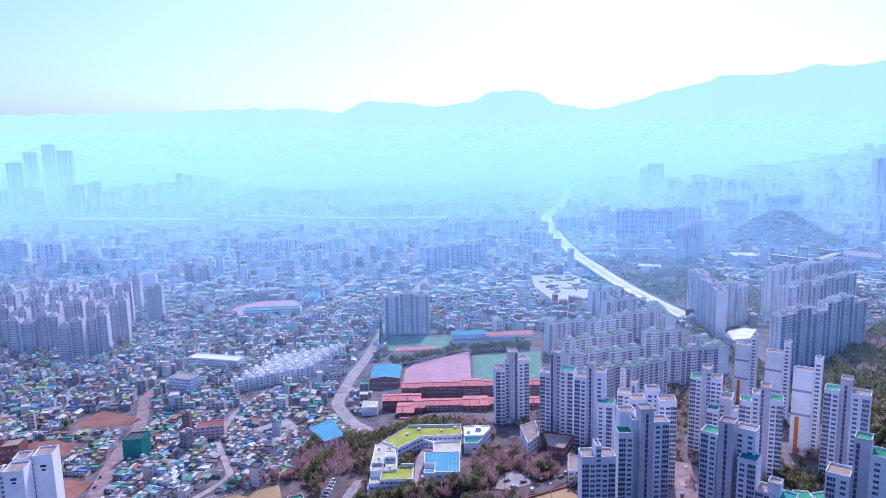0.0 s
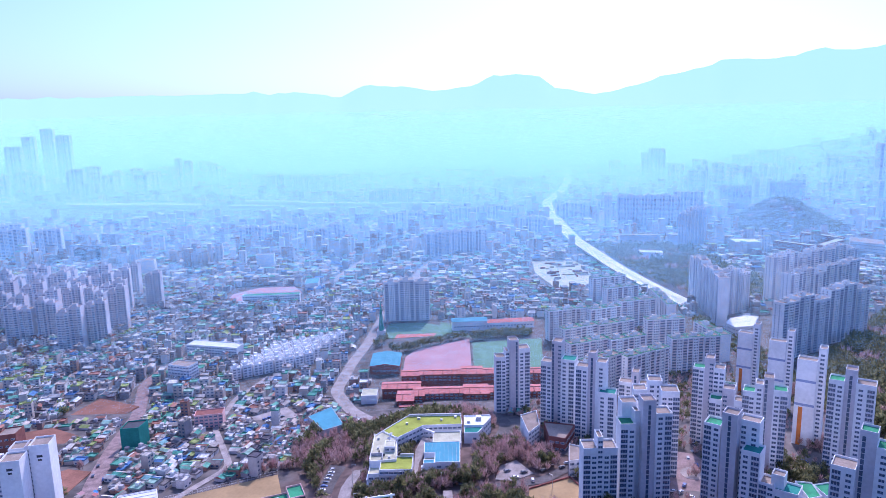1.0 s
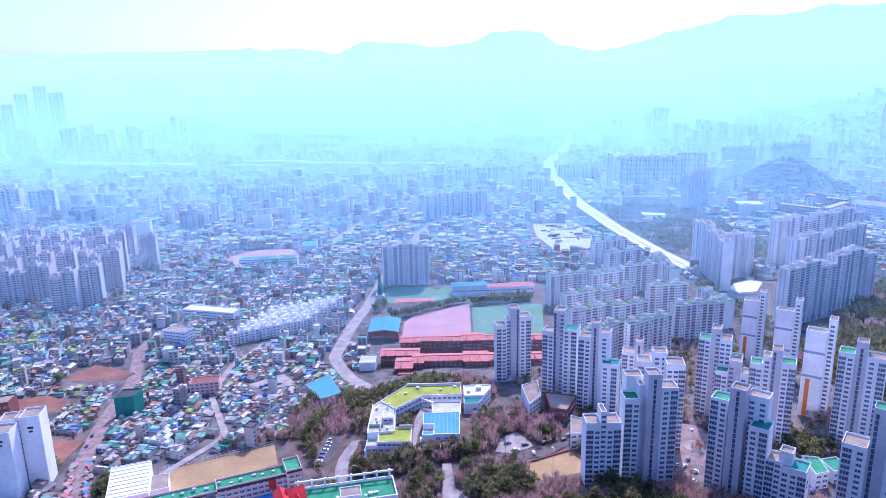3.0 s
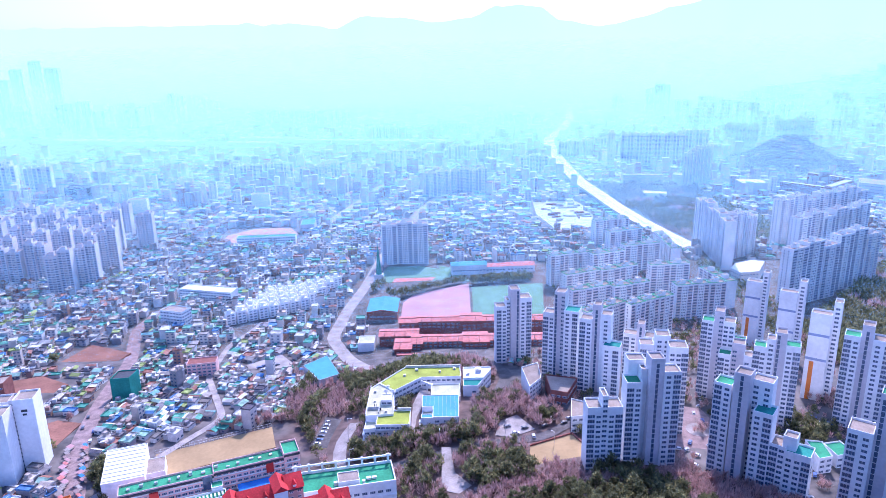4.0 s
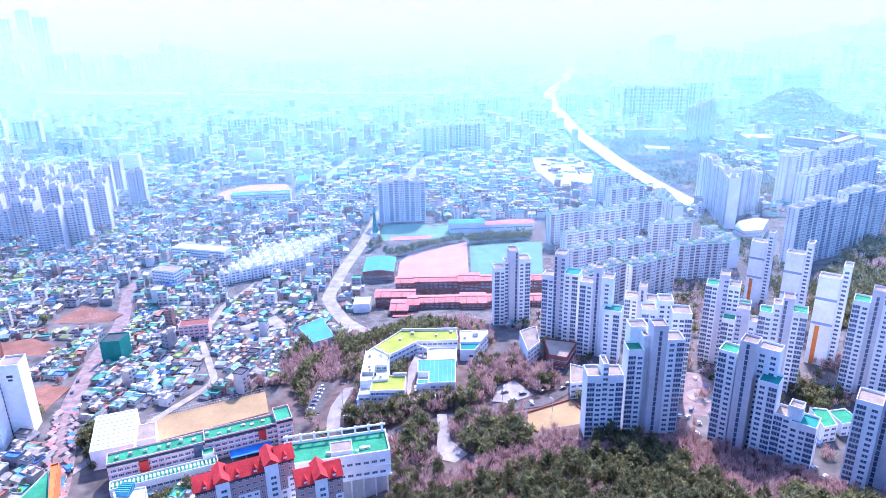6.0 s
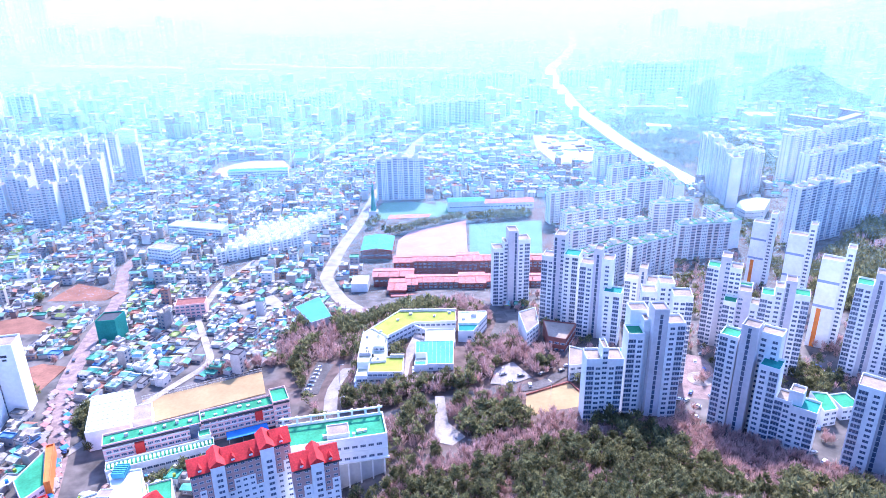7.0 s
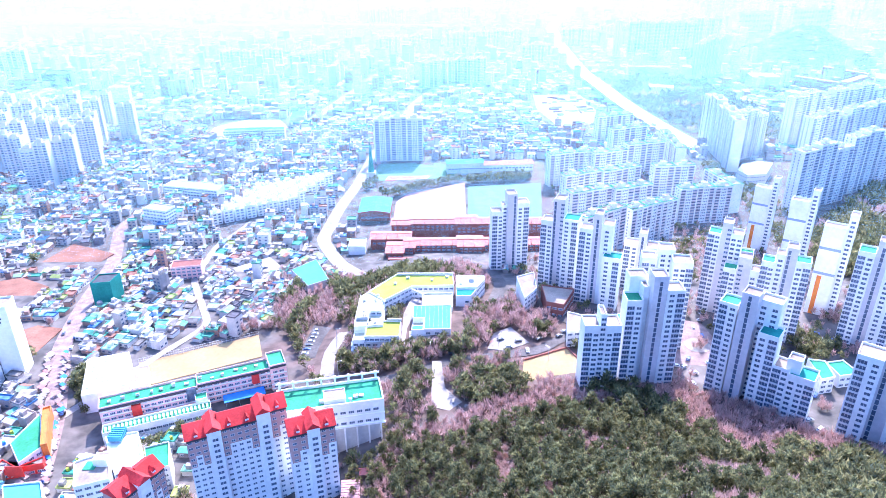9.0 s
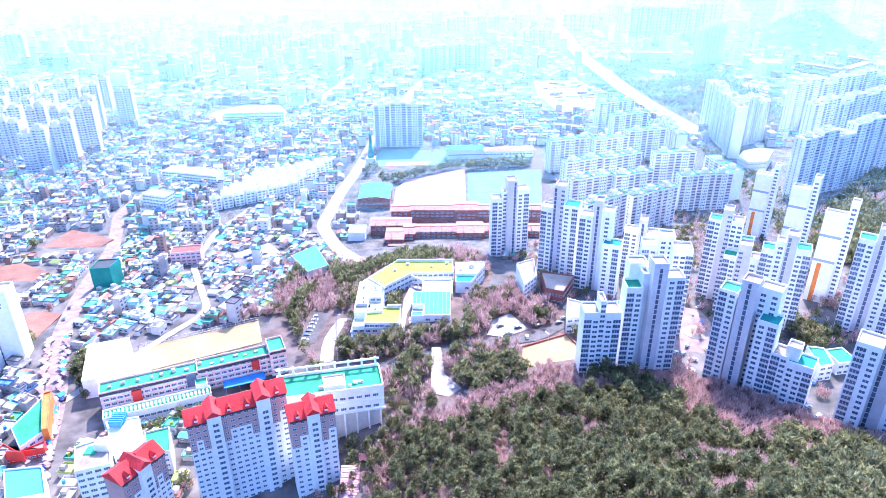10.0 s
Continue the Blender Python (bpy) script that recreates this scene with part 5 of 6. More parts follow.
def car(x, y, yaw, lift=0.42):
    t = thing("car", x, y, land(x, y) + lift, yaw, "small parked car standing on the paving", "car", "parked cars")
    part("body", CAR_BODY, None, t)
    part("cabin_glass", CAR_GLASS, None, t)
    for px in (-1.35, 1.35):
        for py in (-0.82, 0.82):
            part("wheel", CAR_WHEEL, None, t, m=pose(px, py, 0))


CR = random.Random(4)
for i in range(9):
    car(-181 + i * -2.6, 290 + i * 7.5, 108 + CR.uniform(-5, 5))
for i in range(7):
    car(-80 + 0.5 * i, 402 + i * 4.4, 5 + CR.uniform(-4, 4), 0.55)
for x, y, a in ((131, 358, 40), (136, 366, 60), (146, 362, 10), (152, 390, 80), (150, 399, 75), (128, 372, 100), (40, 380, 10), (46, 386, 15), (50, 376, 90), (36, 388, 20), (-148, 532, 40), (-145, 536, 40), (-142, 540, 40), (-139, 544, 40), (-152, 538, 40), (-149, 542, 40), (-214, 420, 100), (-226, 450, 105), (-60, 350, 20), (-72, 352, 25), (129.4, 342, 150), (134.4, 352.2, 150), (126.8, 359.2, 160), (187.5, 331.7, 60), (165.9, 306.4, 30), (172.6, 309.2, 20), (157.2, 408.1, 20), (161.5, 416.5, 20), (218.5, 392.3, -20), (219.4, 385.3, -10), (224, 384.6, -15), (173.4, 301.3, 40), (173.8, 316.6, 50), (-208.9, 369.2, 110), (-217.8, 387.3, 110), (-222.1, 396.9, 112), (-223.9, 402.9, 110), (-221.6, 363.3, 20), (-220.9, 359.2, 20), (-231.7, 369.4, 20), (-203.8, 355.8, 115), (-239.7, 429.7, 110), (-243.9, 445.2, 110), (-196, 336, 110), (-192, 326, 108), (-200, 349, 112), (-205, 380, 112), (-210, 392, 110), (-226, 412, 108), (-230, 425, 108), (70, 391, 30), (64, 396, 120), (74, 396, 20), (58, 388, 40), (8, 374, 5), (-8, 377, 170)):
    car(x, y, a, 0.55)

# ---- street lamps ----


def street_lamp(x, y, yaw, h=9.0):
    t = simple("street_lamp", x, y, yaw, "slender grey street lamp with one arm", "street lamp", "street lamps")
    s = Shape()
    s.prism([(0.13 * math.cos(radians(60 * a)), 0.13 * math.sin(radians(60 * a))) for a in range(6)], -1, h, 0)
    part("pole", s, [M_METAL], t)
    s = Shape()
    s.box(0, 2.2, -0.07, 0.07, h - 0.15, h, 0, bottom=True)
    part("arm", s, [M_METAL], t)
    s = Shape()
    s.box(1.7, 2.7, -0.16, 0.16, h - 0.3, h - 0.1, 0, bottom=True)
    part("lamp_head", s, [M_ROOF_WHITE], t)


for x, y, a in ((-56, 374, 20), (-30, 384, 60), (-4, 372, 90), (14, 374, 90), (34, 380, 60), (60, 366, 120), (252, 440, 30), (262, 452, 30), (282, 430, 40), (258, 520, 20), (-60, 398, 0), (-62, 412, 0)):
    street_lamp(x, y, a)

# ---- roof clutter, wall marks and small fittings ----
KR = random.Random(31)


def on_roof(owner, spots, z):
    """Small plant boxes and vents that stand on a roof, each a part of its building."""
    for x, y, w, d, h in spots:
        s = Shape()
        s.box(x - w / 2, x + w / 2, y - d / 2, y + d / 2, z, z + h, 0)
        s.box(x - w / 2 - 0.1, x + w / 2 + 0.1, y - d / 2 - 0.1, y + d / 2 + 0.1, z + h, z + h + 0.15, 1)
        part("roof_unit", s, [M_WALL_GREY, M_METAL], owner)


def top_of(name):
    return [o for o in bpy.data.objects if o.parent is None and o.name.split(".")[0] == name]


for o in top_of("academy"):
    on_roof(o, [(-20, 460, 2, 1.5, 1.2), (-4, 457, 1.4, 1.2, 1.0), (6, 461, 1.8, 1.3, 1.3), (-28, 452, 1.6, 1.4, 1.1), (-38, 436, 1.5, 1.4, 1.2)], 8.2)
    on_roof(o, [(-37, 404, 1.4, 1.2, 1.2), (-46, 430, 1.6, 1.2, 1.4), (-45, 417, 1.2, 1.2, 0.9)], 8.0)
    on_roof(o, [(22, 450, 3.5, 3, 2.2), (15, 446, 2, 2, 1.4)], 11.6)
for o in top_of("pink_school"):
    on_roof(o, [(6 + i * 6.2 + KR.uniform(-1, 1), 6 + KR.uniform(-1.5, 1.5), KR.uniform(0.9, 2.2), KR.uniform(0.8, 1.6), KR.uniform(0.8, 1.8)) for i in range(14)], 12.0)
for o in top_of("white_school"):
    on_roof(o, [(26 + i * 2.6, 4.5 + KR.uniform(-1.5, 2), KR.uniform(1, 2), KR.uniform(1, 1.8), KR.uniform(0.8, 1.7)) for i in range(8)], 18.6)
for o in top_of("gymnasium"):
    for i in range(9):
        s = Shape()
        s.box(-7.6, 13.6, 2 + i * 4, 2.25 + i * 4, 11.72, 11.95, 0)
        part("roof_seam", s, [M_WALL_GREY], o)

# dark bars for writing on end walls
def wall_mark(owner, x, y, z, yaw, rows):
    for i, (w, h) in enumerate(rows):
        s = Shape()
        s.box(-w / 2, w / 2, -0.06, 0.02, z - i * 2.2, z - i * 2.2 + h, 0)
        part("wall_mark", s, [M_DARK], owner, m=pose(x, y, 0, 0, 0, yaw))


marks = {"with green roofs and a blank shaft": (47, 3.5, 20, 90), "tall white apartment tower with blank": (25, 5, 44, 90), "blank end wall": (5.5, 0, 38, 0), "pale blank end wall": (0, 4, 38, -90)}
for o in list(bpy.data.objects):
    if o.parent is None and o.name.startswith("apartment_tower"):
        for key, (x, y, z, yaw) in marks.items():
            if o.get("label", "").endswith(key) or o.get("label", "").startswith(key):
                wall_mark(o, x, y, z, yaw, ((3.2, 1.5), (2.2, 1.2)))
                break

# fence posts along the school ground
t = simple("yard_fence", 0, 0, 0, "thin steel fence along the school ground", "fence", z=-5)
for i in range(26):
    k = i / 25
    x, y = -178 + 64 * k, 396 + 30 * k
    s = Shape()
    s.box(x - 0.08, x + 0.08, y - 0.08, y + 0.08, -1, 3.2, 0)
    part("post", s, [M_METAL], t)
for zz in (1.4, 3.0):
    s = Shape()
    s.prism([(-178, 396), (-114, 426), (-114.05, 426.15), (-178.05, 396.15)], zz, zz + 0.12, 0)
    part("rail", s, [M_METAL], t)

# rocks of the garden plaza
for i in range(14):
    x, y = KR.uniform(6, 20), KR.uniform(318, 345)
    r = KR.uniform(0.6, 1.5)
    t = simple("garden_rock", x, y, KR.uniform(0, 360), "pale grey garden rock beside the plaza", "rock", "garden rocks", z=land(x, y) + 0.3)
    s = Shape()
    ring = [(r * KR.uniform(0.7, 1.1) * math.cos(radians(60 * a)), r * KR.uniform(0.7, 1.1) * math.sin(radians(60 * a))) for a in range(6)]
    s.v = [(x2, y2, -0.6) for x2, y2 in ring] + [(x2 * 0.9, y2 * 0.9, r * 0.4) for x2, y2 in ring] + [(0, 0, r * 0.8)]
    s.f = [(a, (a + 1) % 6, 6 + (a + 1) % 6, 6 + a) for a in range(6)] + [(6 + a, 6 + (a + 1) % 6, 12) for a in range(6)]
    s.m = [0] * 12
    part("rock", s, [M_CONCRETE], t)


# ---- low houses ----


def bare_ground(x, y, r):
    for x0, x1, y0, y1, pts, grow in HOUSES_OFF:
        if x0 - r < x < x1 + r and y0 - r < y < y1 + r:
            c = len(pts)
            p = Vector((x, y))
            inside, sign = True, 0
            for i in range(c):
                a, b = pts[i], pts[(i + 1) % c]
                cr = (b - a).cross(p - a) / max(1e-6, (b - a).length)
                if sign == 0:
                    sign = 1 if sum((pts[k] - pts[0]).cross(pts[(k + 1) % c] - pts[0]) for k in range(c)) > 0 else -1
                if cr * sign < -(grow + r * 0.6):
                    inside = False
                    break
            if inside:
                return False
    return True


def free(x, y, r):
    return bare_ground(x, y, r) and not in_wood(x, y)


rng = random.Random(11)


def lots():
    """Lots of the low quarters, row by row, turned with the local street pattern."""
    y = 236.0
    while y < 3400:
        cell = 7.6 if y < 560 else 9.4 if y < 800 else 11.0 if y < 1050 else (13.5 if y < 1500 else (18.0 if y < 2300 else 32.0))
        half = 0.78 * y + 120
        x = -half
        while x < half:
            px, py = x + rng.uniform(-2.2, 2.2), y + rng.uniform(-2.2, 2.2)
            x += cell * rng.uniform(0.92, 1.15)
            gap = noise.noise((px / 45.0, py / 45.0, 3.0))
            if gap < -0.6:
                continue
            if py < 330 and not -330 < px < -112:
                continue
            if px > -110 and py < 500:
                continue
            if px > 60 and py < 840:
                continue
            if free(px, py, cell * 0.45):
                yield px, py, cell
        y += cell * 0.98


def turn(x, y):
    return 28 * noise.noise((x / 260.0, y / 260.0, 7.0)) + 12 * round(2 * noise.noise((x / 60.0, y / 60.0, 1.0)))


def house_spec(x, y, cell):
    w, d = cell * rng.uniform(0.66, 1.1), cell * rng.uniform(0.5, 0.92)
    tall = rng.random()
    h = rng.choice((2.4, 2.6, 2.8, 2.9, 3.1, 3.3, 3.4, 5.4)) if y < 600 else rng.choice((3.0, 3.4, 5.8, 6.2, 6.2, 8.8, 9.0, 11.8))
    if tall > (0.975 if y < 600 else 0.94):
        h = rng.uniform(10, 16)
    if y > 1200 and tall > 0.88:
        h = rng.uniform(15, 40)
    roof = "gable" if rng.random() < 0.32 and h < 8 else "flat"
    return x, y, turn(x, y) + (90 if rng.random() < 0.5 else 0), w, d, h, roof, rng.random()


specs = [house_spec(*l) for l in lots()]
specs.sort(key=lambda q: math.hypot(q[0] + 60, q[1]))
NEAR_COUNT = 230


def near_house(q):
    x, y, yaw, w, d, h, roof, k = q
    t = thing("house", x, y, land(x, y), yaw, "small low house with %s roof in a dense quarter" % ("pitched" if roof == "gable" else "flat painted"), "house", "low houses of the old quarter")
    s = Shape()
    if roof == "gable":
        s.box(-w / 2, w / 2, -d / 2, d / 2, -3, h, 0)
        b = part("wall", s, [M_ONE_WALL], t)
        s = Shape()
        s.gable(-w / 2, w / 2, -d / 2, d / 2, h, d * 0.22, 0.5, 0)
        part("roof", s, [M_ONE_ROOF], t)
    else:
        s.box(-w / 2, w / 2, -d / 2, d / 2, -3, h, 0)
        b = part("wall", s, [M_ONE_WALL], t)
        s = Shape()
        s.tray(rect(-w / 2 - 0.2, w / 2 + 0.2, -d / 2 - 0.2, d / 2 + 0.2), h, h + 0.9, 0.7, 0.3, 0, 0)
        part("roof", s, [M_ONE_ROOF], t)
        if k > 0.35:
            s = Shape()
            cx, cy = w * (k - 0.7) * 0.6, d * 0.2
            s.tray(rect(cx - 1.3, cx + 1.3, cy - 1.3, cy + 1.3), h, h + 2.5, 0.2, 0.15, 0, 0)
            part("roof_room", s, [M_ONE_WALL], t)
        if k < 0.5:
            s = Shape()
            cx, cy = -w * 0.25, -d * 0.15
            pts = [(cx + 0.8 * math.cos(radians(45 * a)), cy + 0.8 * math.sin(radians(45 * a))) for a in range(8)]
            s.prism(pts, h + 0.2, h + 2.0, 0)
            part("water_tank", s, [M_BLUE if k < 0.3 else M_ROOF_LIME], t, "plastic roof water tank")
    for f in range(int(h / 3)):
        for sx in (-0.25, 0.25):
            part("window", SMALL, None, b, m=pose(sx * w, -d / 2, 1.0 + f * 3.0))
    return t


for q in specs[:NEAR_COUNT]:
    near_house(q)


def joined(name, group, label):
    walls, roofs = Shape(), Shape()
    for x, y, yaw, w, d, h, roof, k in group:
        c, sn = math.cos(radians(yaw)), math.sin(radians(yaw))
        z = land(x, y)
        a, r = Shape(), Shape()
        a.box(-w / 2, w / 2, -d / 2, d / 2, -4, h, 0)
        if roof == "gable":
            r.gable(-w / 2, w / 2, -d / 2, d / 2, h, d * 0.22, 0.4, 0)
        elif y < 1000:
            r.tray(rect(-w / 2 - 0.2, w / 2 + 0.2, -d / 2 - 0.2, d / 2 + 0.2), h, h + 0.9, 0.7, 0.3, 0, 0)
            if k > 0.4:
                cx = w * (k - 0.7) * 0.6
                a.box(cx - 1.3, cx + 1.3, 0, 2.6, h + 0.1, h + 2.6, 0)
        else:
            r.box(-w / 2, w / 2, -d / 2, d / 2, h, h + 0.6, 0)
        if y < 1300:
            for f in range(int(h / 2.9)):
                for sx in (-0.27, 0.27):
                    zz, yy = 1.0 + f * 2.9, -d / 2 - 0.06
                    a.face([(sx * w - 0.9, yy, zz), (sx * w + 0.9, yy, zz), (sx * w + 0.9, yy, zz + 1.2), (sx * w - 0.9, yy, zz + 1.2)], 1)
        for src, dst in ((a, walls), (r, roofs)):
            i = len(dst.v)
            dst.v.extend([(x + c * p[0] - sn * p[1], y + sn * p[0] + c * p[1], z + p[2]) for p in src.v])
            dst.f.extend([tuple(i + e for e in fc) for fc in src.f])
            dst.m.extend(src.m)
    t = tagged(new(name), label, "houses", kind="stuff")
    tagged(part("walls", walls, [M_HOUSE, M_GLASS], t), kind="stuff")
    tagged(part("roofs", roofs, [M_HOUSE_ROOF, M_GLASS], t), kind="stuff")


joined("low_houses", specs[NEAR_COUNT:], "endless low houses with grey, green and blue roofs")

# ---- trees ----


def pine_shape(seed, height=8.0, spread=3.1, clumps=46, blades=9, big=1.0):
    """A pine crown: tufts of upturned needles on tiers, thin below and rounded above."""
    r = random.Random(seed)
    s = Shape()
    for i in range(clumps):
        k = (i + 0.5) / clumps
        z = height * (0.36 + 0.60 * k)
        rad = spread * (1 - k ** 2.4) ** 0.75 * r.uniform(0.35, 1.0)
        a = r.uniform(0, 6.283)
        c = Vector((rad * math.cos(a), rad * math.sin(a), z + r.gauss(0, 0.25)))
        out = Vector((math.cos(a), math.sin(a), 0))
        for j in range(blades):
            d = (Vector((r.gauss(0, 0.6), r.gauss(0, 0.6), r.gauss(0.85, 0.4))) + out * 0.35).normalized()
            side = d.cross(Vector((r.gauss(0, 1), r.gauss(0, 1), r.gauss(0, 1)))).normalized()
            ln, wd = r.uniform(0.7, 1.25) * big, r.uniform(0.16, 0.30) * big
            o = c + Vector((r.gauss(0, 0.3), r.gauss(0, 0.3), r.gauss(0, 0.2))) * big
            s.face([o - side * wd, o + side * wd, o + d * ln], 0)
    return s


def trunk_shape(height, radius, seed=1, lean=0.3, limbs=0):
    r = random.Random(seed)
    s = Shape()
    def limb(a, b, ra, rb):
        d = (b - a).normalized()
        u = d.orthogonal().normalized()
        v = d.cross(u)
        i = len(s.v)
        for p, q in ((a, ra), (b, rb)):
            for k in range(5):
                t = 6.2832 * k / 5
                s.v.append(tuple(p + (u * math.cos(t) + v * math.sin(t)) * q))
        for k in range(5):
            s.f.append((i + k, i + (k + 1) % 5, i + 5 + (k + 1) % 5, i + 5 + k))
            s.m.append(0)
    top = Vector((r.uniform(-lean, lean), r.uniform(-lean, lean), height))
    limb(Vector((0, 0, -1)), top, radius, radius * 0.3)
    for i in range(limbs):
        z = height * r.uniform(0.3, 0.85)
        a = r.uniform(0, 6.283)
        o = top * (z / height)
        limb(o, o + Vector((math.cos(a) * height * 0.28, math.sin(a) * height * 0.28, height * 0.25)), radius * 0.45, radius * 0.12)
    return s


def bare_shape(seed, height=8.0, spread=3.3, twigs=230, big=1.0):
    r = random.Random(seed)
    s = Shape()
    for i in range(twigs):
        a = r.uniform(0, 6.283)
        k = r.uniform(0.25, 1)
        rad = spread * r.random() ** 0.5 * (1.1 - 0.5 * k)
        p = Vector((rad * 0.4 * math.cos(a), rad * 0.4 * math.sin(a), height * (0.15 + 0.55 * k)))
        q = Vector((rad * math.cos(a), rad * math.sin(a), height * (0.35 + 0.65 * k))) + Vector((r.gauss(0, 0.4), r.gauss(0, 0.4), r.gauss(0, 0.5)))
        d = (q - p).normalized()
        w = d.cross(Vector((r.gauss(0, 1), r.gauss(0, 1), r.gauss(0, 1)))).normalized() * r.uniform(0.035, 0.085) * big
        s.face([p - w, p + w, q + w * 0.3, q - w * 0.3], 0)
    return s


PINES = [(trunk_shape(7.5, 0.22, k), pine_shape(k, 8.6 + 0.9 * (k % 3), 2.5 + 0.25 * (k % 2))) for k in range(4)]
BARES = [(trunk_shape(6.0, 0.18, 20 + k, limbs=5), bare_shape(40 + k)) for k in range(4)]
FAR_PINES = [(trunk_shape(7.0, 0.22, k), pine_shape(60 + k, 8.0 + 0.5 * (k % 3), 3.1, 18, 6, 2.0)) for k in range(4)]
FAR_BARES = [(trunk_shape(6.0, 0.2, 70 + k, limbs=3), bare_shape(80 + k, twigs=48, big=3.2)) for k in range(4)]
DIM_PINES = [(trunk_shape(7.0, 0.22, k), pine_shape(60 + k, 8.0, 3.1, 10, 5, 2.8)) for k in range(4)]
DIM_BARES = [(trunk_shape(6.0, 0.2, 70 + k, limbs=0), bare_shape(80 + k, twigs=26, big=5.0)) for k in range(4)]
PINE_ME = [(a.mesh("pine_trunk", [M_BARK]), b.mesh("pine_crown", [M_PINE])) for a, b in PINES]
BARE_ME = [(a.mesh("bare_trunk", [M_BARK]), b.mesh("bare_crown", [M_BARE])) for a, b in BARES]


def plant(kind, x, y, size, k, spin):
    z = land(x, y)
    t = new("pine_tree" if kind == "pine" else "bare_tree")
    t.matrix_basis = pose(x, y, z - 0.2, 0, 0, spin) @ Matrix.Diagonal((size, size, size * 1.05, 1))
    tagged(t, "dark green pine tree on the slope" if kind == "pine" else "leafless brown tree on the slope", "tree", "pines of the wooded hill" if kind == "pine" else "bare trees of the slopes")
    tr, cr = (PINE_ME if kind == "pine" else BARE_ME)[k]
    part("trunk", tr, None, t)
    part("crown", cr, None, t)


def wood_stuff(name, rows, kind, label):
    """A crowd of trees joined in one mesh; those far off are simpler."""
    src = PINES + FAR_PINES + DIM_PINES if kind == "pine" else BARES + FAR_BARES + DIM_BARES
    vs, fs, ms, base = [], [], [], 0
    cache = [(np.array(a.v + b.v), [f for f in a.f], [tuple(len(a.v) + e for e in f) for f in b.f]) for a, b in src]
    for x, y, size, k, spin in rows:
        v, fa, fb = cache[k if math.hypot(x - 40, y - 235) < (92 if kind == "pine" else 66) else k + 4 if y < 480 else k + 8]
        c, sn = math.cos(radians(spin)) * size, math.sin(radians(spin)) * size
        p = np.empty_like(v)
        p[:, 0] = x + c * v[:, 0] - sn * v[:, 1]
        p[:, 1] = y + sn * v[:, 0] + c * v[:, 1]
        p[:, 2] = land(x, y) - 0.2 + v[:, 2] * size
        vs.append(p)
        fs += [tuple(base + e for e in f) for f in fa] + [tuple(base + e for e in f) for f in fb]
        ms += [1] * len(fa) + [0] * len(fb)
        base += len(v)
    if not vs:
        return
    me = bpy.data.meshes.new(name)
    me.from_pydata(np.concatenate(vs).tolist(), [], fs)
    me.materials.append(M_PINE if kind == "pine" else M_BARE)
    me.materials.append(M_BARK)
    me.polygons.foreach_set("material_index", ms)
    me.update()
    tagged(new(name, me), label, "woods", kind="stuff")


wr = random.Random(5)
pines, bares = [], []
y = 190.0
while y < 348:
    x = -32.0
    while x < 330:
        px, py = x + wr.uniform(-2.1, 2.1), y + wr.uniform(-2.1, 2.1)
        x += 4.6
        if px > -28 and py < hill_edge(px) - 3 and py > 0.55 * abs(px) + 60 and bare_ground(px, py, 0.5):
            n1 = noise.noise((px / 26.0, py / 26.0, 0.0))
            n2 = noise.noise((px / 11.0, py / 11.0, 6.0))
            if py > pine_edge(px) + 6 * n1 + 4 * n2 - 4 or n1 + 0.7 * n2 < -0.33:
                for dx, dy in ((0, 0), (2.2, 1.4), (-1.6, 2.1)):
                    bares.append((px + dx, py + dy, wr.uniform(0.5, 0.9), wr.randrange(4), wr.uniform(0, 360)))
            else:
                pines.append((px, py, wr.uniform(0.75, 1.35), wr.randrange(4), wr.uniform(0, 360)))
    y += 4.6
near_key = lambda q: math.hypot(q[0] - 60, q[1] - 235)
pines.sort(key=near_key)
bares.sort(key=near_key)
slope = []
y = 322.0
while y < 1640:
    st = 4.7 if y < 560 else (6.4 if y < 900 else 10.0)
    x = -160.0
    while x < 960:
        px, py = x + wr.uniform(-2, 2), y + wr.uniform(-2, 2)
        x += st
        if in_wood(px, py) and py > hill_edge(px) - 3 * (px > -28) and bare_ground(px, py, 2.0):
            slope.append((px, py, wr.uniform(0.7, 1.1) * (1.5 if px > 285 else 1), wr.randrange(4), wr.uniform(0, 360), noise.noise((px / 40.0, py / 40.0, 5.0))))
    y += st
for i in range(5000):
    px, py = wr.uniform(40, 340), wr.uniform(345, 830)
    if px > 0.10 * py and bare_ground(px, py, 1.2) and not in_wood(px, py) and noise.noise((px / 22.0, py / 22.0, 8.0)) > -0.3:
        slope.append((px, py, wr.uniform(0.45, 0.9), wr.randrange(4), wr.uniform(0, 360), wr.uniform(-0.5, 0.35)))
